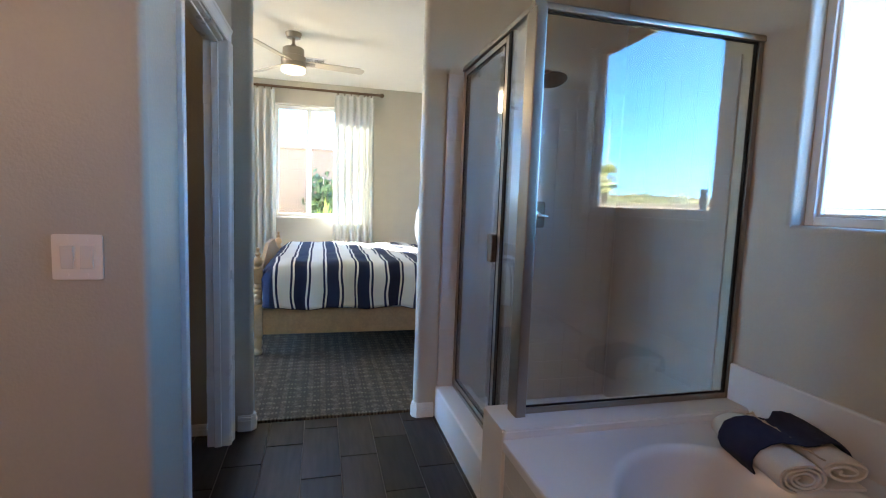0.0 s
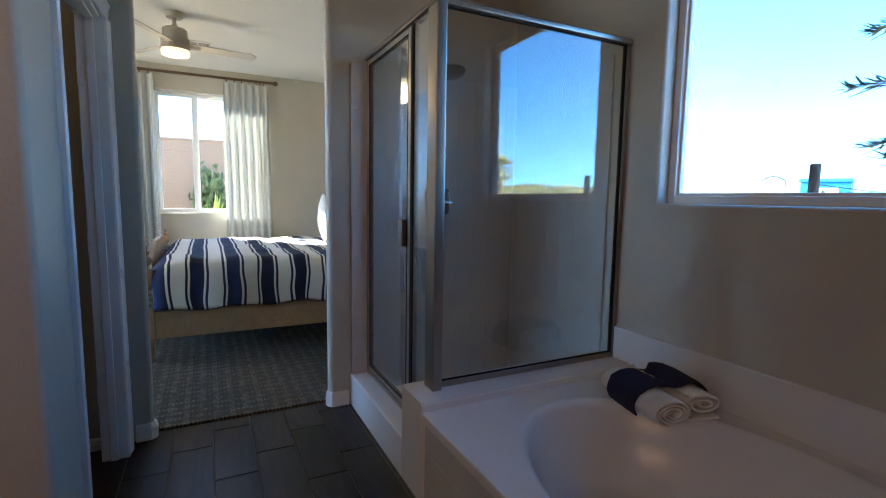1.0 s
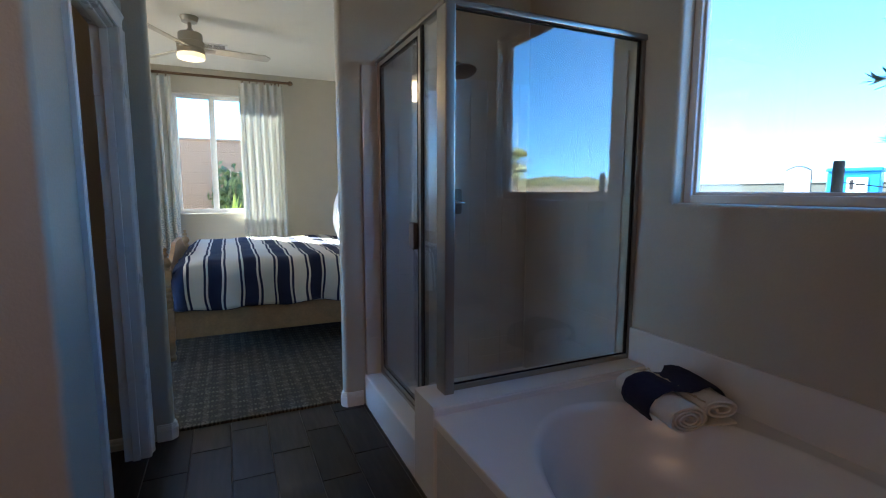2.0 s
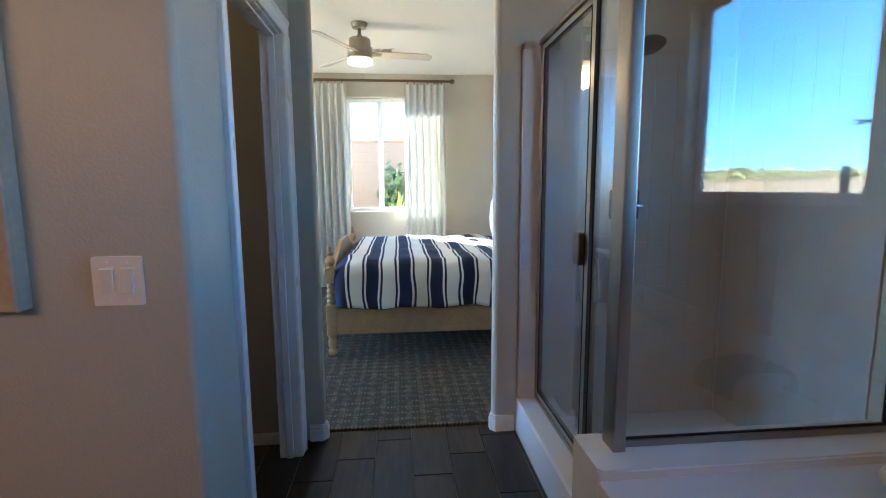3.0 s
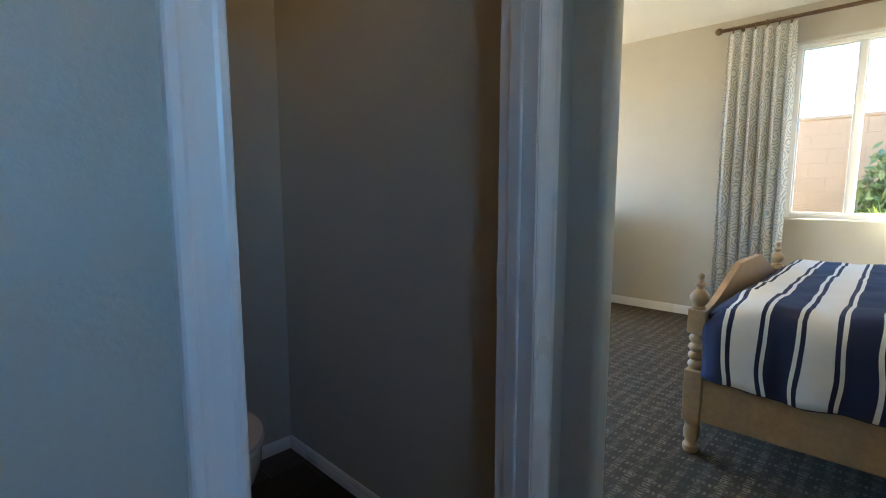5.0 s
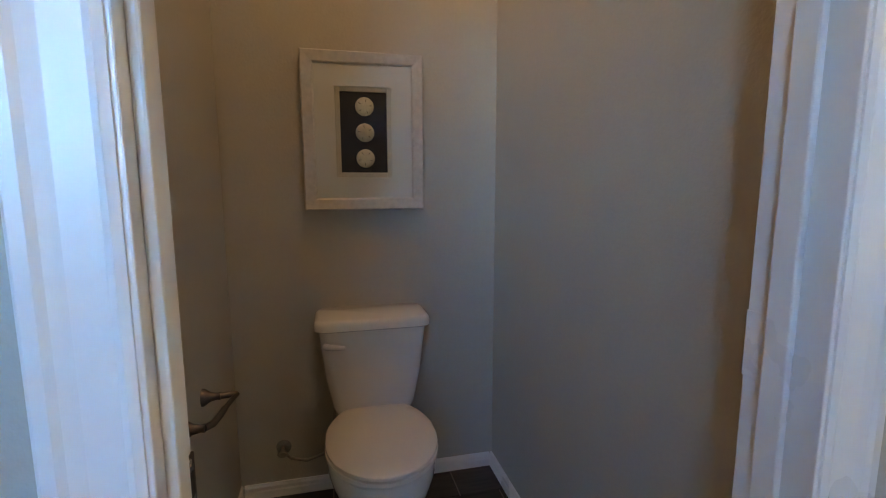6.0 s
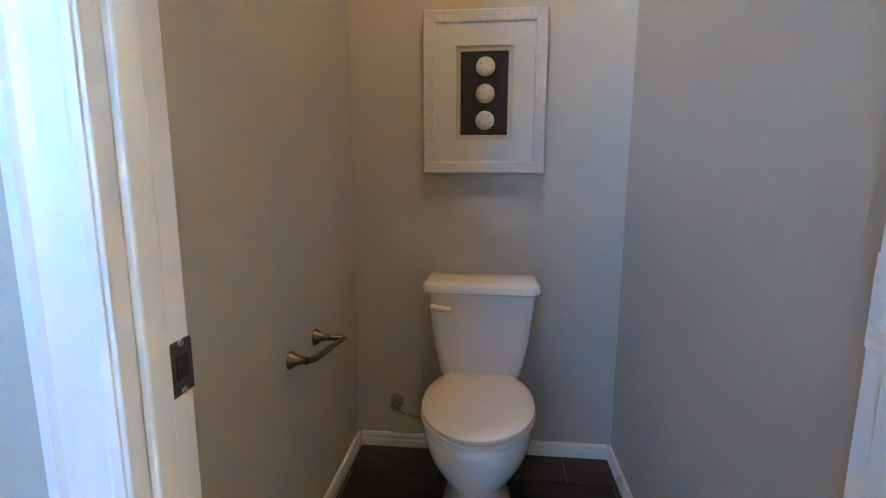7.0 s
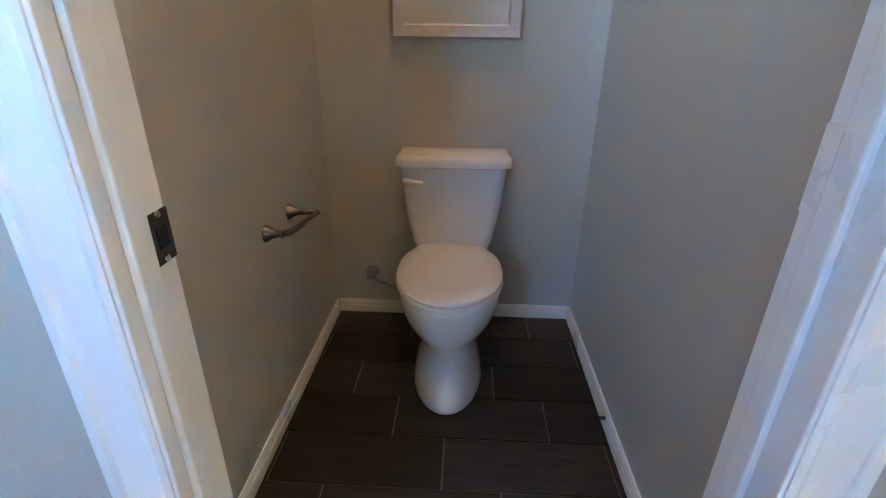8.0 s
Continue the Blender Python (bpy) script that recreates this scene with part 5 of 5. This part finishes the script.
def shrub(at, r, h, mat, label, n=900, leaf=0.05):
    t = thing("shrub", label, "shrub", at)
    bm = bmesh.new()
    for k in range(9):
        a = random.uniform(0, 6.28)
        tube(bm, [(0, 0, 0), (0.4 * r * math.cos(a), 0.4 * r * math.sin(a), h * 0.45), (0.75 * r * math.cos(a), 0.75 * r * math.sin(a), h * 0.85)], [0.014, 0.009, 0.004], 5)
    part("stems", bm, BARK, t)
    verts, faces = [], []
    for k in range(n):
        d = Vector((random.gauss(0, 1), random.gauss(0, 1), random.gauss(0, 1))).normalized() * random.uniform(0.45, 1.0)
        c = Vector((d.x * r, d.y * r, h * 0.55 + d.z * h * 0.45)) * (1 + 0.18 * noise.noise(d * 3))
        q = Euler((random.uniform(0, 6.28), random.uniform(0, 6.28), random.uniform(0, 6.28))).to_matrix()
        i = len(verts)
        s = leaf * random.uniform(0.6, 1.3)
        verts += [c + q @ Vector(p) for p in ((-s, 0, 0), (0, -s * 0.45, s * 0.12), (s, 0, 0), (0, s * 0.45, s * 0.12))]
        faces.append((i, i + 1, i + 2, i + 3))
    me = bpy.data.meshes.new("foliage")
    me.from_pydata([tuple(v) for v in verts], [], faces)
    me.materials.append(mat)
    o = new("foliage", me)
    o.parent = t
    return t


shrub((0.48, 9.75, -0.16), 0.36, 1.87, GREEN, "dark green leafy shrub against the garden wall", 1600, 0.07)
agave = thing("agave_plant", "yellow-green spiky yucca plant in the yard", "plant", (0.50, 9.05, -0.16))
bm = bmesh.new()
for k in range(46):
    a, up = random.uniform(0, 6.28), random.uniform(0.35, 1.45)
    L = random.uniform(0.5, 0.8)
    d, s = Vector((math.cos(a), math.sin(a), 0)), Vector((-math.sin(a), math.cos(a), 0))
    base = Vector((0, 0, 0.75))
    p1 = base + d * L * 0.45 * math.cos(up) + Vector((0, 0, L * 0.5 * math.sin(up) + 0.05))
    p2 = base + d * L * math.cos(up) * 1.0 + Vector((0, 0, L * math.sin(up) - 0.10 * math.cos(up)))
    vs = [bm.verts.new(v) for v in (base - s * 0.016, base + s * 0.016, p1 + s * 0.026, p1 - s * 0.026)]
    tip = bm.verts.new(p2)
    lift = bm.verts.new(p1 - Vector((0, 0, 0.012)))
    bm.faces.new((vs[0], vs[1], vs[2], lift)), bm.faces.new((vs[0], lift, vs[3])), bm.faces.new((lift, vs[2], tip)), bm.faces.new((vs[3], lift, tip))
part("leaves", bm, YELLOW_GREEN, agave)
part("trunk", lathe(bmesh.new(), [(0.10, 0.0), (0.075, 0.2), (0.065, 0.78), (0.0, 0.82)], (0, 0, 0), 14), BARK, agave, smooth=True)

stake = thing("tree_stake", "round weathered wooden tree stake with tie wire", "stake", (2.742, 1.266, -0.16))
part("pole", lathe(bmesh.new(), [(0.022, 0.0), (0.0215, 1.0), (0.0205, 1.598), (0.018, 1.604), (0.0, 1.604)], (0, 0, 0), 18), BARK, stake, smooth=True)
part("wire", tube(bmesh.new(), [(0.02, -0.004, 1.515), (0.28, -0.09, 1.49), (0.56, -0.19, 1.51), (0.76, -0.26, 1.53)], 0.0025, 6), DARK_METAL, stake)


def conifer(at, h, r):
    t = thing("conifer", "young open-branched conifer tied to a stake", "tree", at)
    part("trunk", tube(bmesh.new(), [(0, 0, 0), (0.01, 0.01, h * 0.5), (0, 0, h)], [0.035, 0.022, 0.005], 8), BARK, t, smooth=True)
    bm = bmesh.new()
    verts, faces = [], []
    for k in range(36):
        a = k * 2.4 + random.uniform(-0.2, 0.2)
        z = 0.9 + (h - 1.0) * (k / 36) + random.uniform(-0.04, 0.04)
        L = r * (1.05 - 0.5 * (k / 36)) * random.uniform(0.75, 1.1)
        d = Vector((math.cos(a), math.sin(a), 0))
        pts = [Vector((0, 0, z)) + d * L * f + Vector((0, 0, 0.16 * L * math.sin(f * 2.4) - 0.05 * f * f)) for f in (0, 0.35, 0.7, 1.0)]
        tube(bm, pts, [0.008, 0.006, 0.004, 0.002], 5)
        for q in range(150):
            f = 0.25 + 0.75 * (q / 150) ** 0.8
            p = pts[0].lerp(pts[3], f) + Vector((0, 0, 0.16 * L * math.sin(f * 2.4)))
            side = Vector((-d.y, d.x, 0)) * random.choice((-1, 1))
            dirn = (d * random.uniform(0.3, 0.9) + side * random.uniform(0.2, 0.9) + Vector((0, 0, random.uniform(-0.25, 0.35)))).normalized()
            ln = random.uniform(0.05, 0.10)
            w = dirn.cross(Vector((0, 0, 1))).normalized() * 0.0045
            i = len(verts)
            verts += [tuple(p - w), tuple(p + w), tuple(p + dirn * ln * 0.6 + w * 1.4), tuple(p + dirn * ln), tuple(p + dirn * ln * 0.6 - w * 1.4)]
            faces.append((i, i + 1, i + 2, i + 3, i + 4))
    part("limbs", bm, BARK, t)
    me = bpy.data.meshes.new("needles")
    me.from_pydata(verts, [], faces)
    me.materials.append(NEEDLE)
    o = new("needles", me)
    o.parent = t
    return t


conifer((3.50, 1.11, -0.16), 3.7, 0.43)


def from_eye(az, d, ex=0.39, ey=0.13):
    return ex + d * math.cos(radians(az)), ey + d * math.sin(radians(az))


hut = thing("portable_toilet", "bright blue portable toilet cabin with white sign", "portable toilet", (*from_eye(24.85, 17.0), -0.16))
hut.rotation_euler = (0, 0, radians(20))
part("cabin", boxed(-0.54, 0.54, -0.54, 0.54, 0.0, 2.02, bevel=0.03), BLUE_PLASTIC, hut)
part("roof", boxed(-0.58, 0.58, -0.58, 0.58, 2.02, 2.12, bevel=0.04, seg=3), BLUE_PLASTIC, hut)
sign = part("sign", boxed(-0.552, -0.541, -0.30, 0.12, 1.48, 1.86), WHITE_PLASTIC, hut, "white sign with dark bars")
part("bar", boxed(-0.556, -0.5525, -0.02, 0.06, 1.55, 1.80), DARK_METAL, sign)
part("bar", boxed(-0.556, -0.5525, -0.24, -0.08, 1.66, 1.70), DARK_METAL, sign)
# plain arched box standing in for what looks like a white vehicle's rear
shed = thing("white_arched_box", "white arched box with dark edge, stand-in for a vehicle rear", "shed", (*from_eye(29.0, 17.5), -0.16))
shed.rotation_euler = (0, 0, radians(28))
arch = [(-0.30, 0.0, 0), (0.30, 0.0, 0), (0.30, 1.95, 0.05)] + [(0.30 - 0.6 * k / 8, 2.10 + 0.10 * math.sin(math.pi * k / 8), 0) for k in range(9)] + [(-0.30, 1.95, 0.05)]
part("body", prism(bmesh.new(), arch, -0.4, 0.6, "x"), WHITE_PLASTIC, shed)
part("roof_edge", tube(bmesh.new(), [(-0.41, 0.31 - 0.62 * k / 10, 2.09 + 0.13 * math.sin(math.pi * k / 10)) for k in range(11)], 0.02, 6), DARK_METAL, shed)
part("corner_trim", tube(bmesh.new(), [(-0.41, -0.30, 0.0), (-0.41, -0.30, 2.08)], 0.02, 6), DARK_METAL, shed)


def mirrored(az, d):
    return 0.456 + d * math.cos(radians(az)), 3.72 + d * math.sin(radians(az))


def palm(at, h):
    t = thing("palm_tree", "fan palm with brown skirt and green crown", "tree", at)
    part("trunk", lathe(bmesh.new(), [(0.30, 0.0), (0.22, 0.4), (0.20, h * 0.6), (0.34, h * 0.66), (0.40, h * 0.8), (0.18, h * 0.92)], (0, 0, 0), 14), BARK, t, smooth=True)
    bm = bmesh.new()
    for k in range(64):
        a, up = random.uniform(0, 6.28), random.uniform(-0.7, 1.4)
        d = Vector((math.cos(a) * math.cos(up), math.sin(a) * math.cos(up), math.sin(up)))
        s = Vector((-math.sin(a), math.cos(a), 0))
        base = Vector((0, 0, h * 0.9))
        stem = base + d * 0.75
        tube(bm, [base, stem], 0.015, 4)
        n = d.cross(s)
        for q in range(-5, 6):
            b = q * 0.20
            e = stem + (d * math.cos(b) + s * math.sin(b)) * random.uniform(0.6, 0.85) - Vector((0, 0, 0.15 + 0.1 * abs(b)))
            w = s * 0.035 * math.cos(b) - d * 0.035 * math.sin(b)
            mid = stem.lerp(e, 0.45) + Vector((0, 0, 0.05))
            bm.faces.new([bm.verts.new(v) for v in (stem, mid + w, e, mid - w)])
    part("crown", bm, PALM_LEAF, t)
    return t


palm((*mirrored(-57.0, 36), -0.16), 3.9)
lamp_at = mirrored(-56.9, 62)
street = thing("street_lamp", "tall white street lamp with one arm", "street lamp", (*lamp_at, -0.16))
part("pole", tube(bmesh.new(), [(0, 0, 0), (0, 0, 11.2)], [0.055, 0.035], 8), WHITE_PLASTIC, street)
part("arm", tube(bmesh.new(), [(0, 0, 11.2), (0.5, 0.6, 11.9), (1.2, 1.4, 12.2)], 0.025, 6), WHITE_PLASTIC, street)
part("lamp_head", boxed(1.1, 1.5, 1.34, 1.5, 12.14, 12.24, bevel=0.03), WHITE_PLASTIC, street)


def house(at, w, d, h, rot, label):
    t = thing("house", label, "house", at)
    t.rotation_euler = (0, 0, rot)
    wall = part("wall", boxed(-w / 2, w / 2, -d / 2, d / 2, 0, h), HOUSE_WALL, t)
    part("roof", prism(bmesh.new(), [(-d / 2 - 0.5, h, 0), (d / 2 + 0.5, h, 0), (0, h + d * 0.22, 0)], -w / 2 - 0.5, w / 2 + 0.5, "x"), ROOF_TILE, t)
    for k in range(4):
        x = -w / 2 + w * (k + 0.5) / 4
        part("window", boxed(x - 0.6, x + 0.6, d / 2, d / 2 + 0.05, 1.0, 2.2), DARK_METAL, t)
    return t


for az, d, w in ((-54.2, 120, 9), (-47.6, 130, 13), (-45.2, 140, 12), (-42.0, 150, 14), (-58, 120, 10)):
    house((*mirrored(az, d), -0.16), w, 8, 3.0, radians(az + 90), "single-storey stucco house beyond the wall")


def far_tree(at, r, h):
    t = thing("tree", "round-crowned desert tree in the distance", "tree", at, "distant trees")
    part("trunk", tube(bmesh.new(), [(0, 0, 0), (0.1, 0, h * 0.5), (0.0, 0.1, h * 0.75)], [0.25, 0.18, 0.08], 7), BARK, t)
    verts, faces = [], []
    for k in range(420):
        dd = Vector((random.gauss(0, 1), random.gauss(0, 1), random.gauss(0, 1))).normalized() * random.uniform(0.5, 1)
        c = Vector((dd.x * r, dd.y * r, h * 0.62 + dd.z * h * 0.38)) * (1 + 0.25 * noise.noise(dd * 2.5))
        q = Euler((random.uniform(0, 6.28), random.uniform(0, 6.28), 0)).to_matrix()
        i, s = len(verts), r * 0.16
        verts += [tuple(c + q @ Vector(p)) for p in ((-s, 0, 0), (0, -s * 0.6, 0.05), (s, 0, 0), (0, s * 0.6, 0.05))]
        faces.append((i, i + 1, i + 2, i + 3))
    me = bpy.data.meshes.new("crown")
    me.from_pydata(verts, [], faces)
    me.materials.append(FAR_GREEN)
    o = new("crown", me)
    o.parent = t
    return t


for az, d, r, h in ((-53.3, 105, 3.4, 4.6), (-52.2, 112, 3.2, 4.8), (-50.9, 118, 2.6, 4.0), (-49.6, 100, 3.2, 4.4), (-48.7, 108, 2.8, 4.3), (-46.0, 110, 3.4, 4.4), (-44.0, 104, 3.2, 4.2), (-41.5, 110, 3.4, 4.8), (-55.4, 95, 2.8, 4.2)):
    far_tree((*mirrored(az, d), -0.16), r, h)
t = thing("cypress", "slim dark cypress in the distance", "tree", (*mirrored(-51.0, 140), -0.16))
part("crown", lathe(bmesh.new(), [(0.2, 0.0), (0.2, 0.8), (0.8, 1.6), (0.7, 4.0), (0.3, 6.2), (0, 6.8)], (0, 0, 0), 9), GREEN, t)

# far ridge of mountains
bm = bmesh.new()
ridge = []
for k in range(181):
    a = radians(-100 + k * 200 / 180)
    hgt = 22 + 26 * max(0, noise.noise(Vector((k * 0.07, 3.1, 0)))) + 10 * noise.noise(Vector((k * 0.23, 1.0, 0))) + 4 * noise.noise(Vector((k * 0.7, 2.0, 0)))
    c, s = math.cos(a), math.sin(a)
    ridge.append([bm.verts.new((1200 * c, 1200 * s, -1)), bm.verts.new((1320 * c, 1320 * s, hgt * 0.55)), bm.verts.new((1450 * c, 1450 * s, max(6, hgt))), bm.verts.new((1600 * c, 1600 * s, -1))])
for a, b in zip(ridge, ridge[1:]):
    for q in range(3):
        bm.faces.new((a[q], b[q], b[q + 1], a[q + 1]))
setting("backdrop", bm, MOUNTAIN, "low hazy desert mountains on the horizon", "mountains", True)

# ---- pieces: floor planks and wall tiles ----
PW, PL, PX0 = 0.187, 0.50, 0.005


def plank(parent, x0, x1, y0, y1):
    g, b, z0, z1 = 0.0022, 0.0012, -0.005, 0.0
    x0, x1, y0, y1 = x0 + g, x1 - g, y0 + g, y1 - g
    if x1 - x0 < 0.01 or y1 - y0 < 0.01:
        return
    mx, my = (x0 + x1) / 2, (y0 + y1) / 2
    hx, hy = (x1 - x0) / 2, (y1 - y0) / 2
    bm = loft(bmesh.new(), [[(-hx, -hy, z0), (hx, -hy, z0), (hx, hy, z0), (-hx, hy, z0)], [(-hx, -hy, z1 - b), (hx, -hy, z1 - b), (hx, hy, z1 - b), (-hx, hy, z1 - b)], [(-hx + b, -hy + b, z1), (hx - b, -hy + b, z1), (hx - b, hy - b, z1), (-hx + b, hy - b, z1)]])
    o = new("plank", mesh_of("plank", bm, PLANK))
    o.parent = parent
    o.location = (mx, my, random.uniform(-0.0006, 0.0006))


for k in range(-9, 7):
    xa, xb = PX0 + k * PW, PX0 + (k + 1) * PW
    in_wc = xb < 0.06
    ya, yb = (WC_Y0, WC_Y1) if in_wc else (0.9, 2.975)
    xa2, xb2 = max(xa, WC_X) if in_wc else xa, min(xb, 1.144)
    if in_wc and xb2 <= WC_X:
        continue
    y = math.floor((ya - (0.36 + (k - 2) * PL / 3)) / PL) * PL + 0.36 + (k - 2) * PL / 3
    while y < yb:
        plank(floor, xa2, xb2, max(y, ya), min(y + PL, yb))
        y += PL
# the rest of the bathroom floor behind
bm = bmesh.new()
for k in range(-14, 7):
    xa, xb = PX0 + k * PW, min(PX0 + (k + 1) * PW, 1.144)
    end = SWITCH_Y if xb < 0.06 else 0.9
    y = -1.9
    while y < end - 0.01:
        box(bm, xa + 0.0016, xb - 0.0016, y + 0.0016, min(y + PL, end) - 0.0016, -0.005, 0.0)
        y += PL
o = part("planks", bm, PLANK, floor)
o["kind"] = "stuff"

tile_field(back, 1.266, OUT_X - 0.014, TZ0, TZ1, lambda u, z: pose(u, 2.9355, z), gap=0.0024, tilt=0.2)
tile_field(side, 2.05, 2.925, TZ0, TZ1, lambda u, z: pose(OUT_X - 0.0095, u, z, 0, 0, -90) @ pose(-TP + 0.0018, 0, 0), thick=0.0006, tilt=0.03)
for k in range(16):
    me = bpy.data.meshes.get("edge_tile")
    if me is None:
        me = mesh_of("edge_tile", prism(bmesh.new(), rect(0, 0.108, -0.012, 0.0, 0.010, 0.004, 0, 0), 0, TP - 0.0015), TILE)
    o = new("tile", me)
    o.parent = edge
    o.location = (1.152, 2.8935, TZ0 + k * TP)
    me.name = "edge_tile"
tile_field(apron, -0.05, 1.81, -0.01, 0.362, lambda u, z: pose(1.1575, u + TP - 0.003, max(z, 0.001), 0, 0, -90))
block_mesh = mesh_of("brick", boxed(0.003, 0.397, 0, 0.03, 0.003, 0.197, bevel=0.003, seg=1), STUCCO)
for row in range(12):
    for k in range(10):
        o = new("brick", block_mesh)
        o.parent = garden
        o.location = (-1.6 + k * 0.40 + (0.2 if row % 2 else 0.0), 10.407 + random.uniform(-0.001, 0.001), -0.14 + row * 0.20)
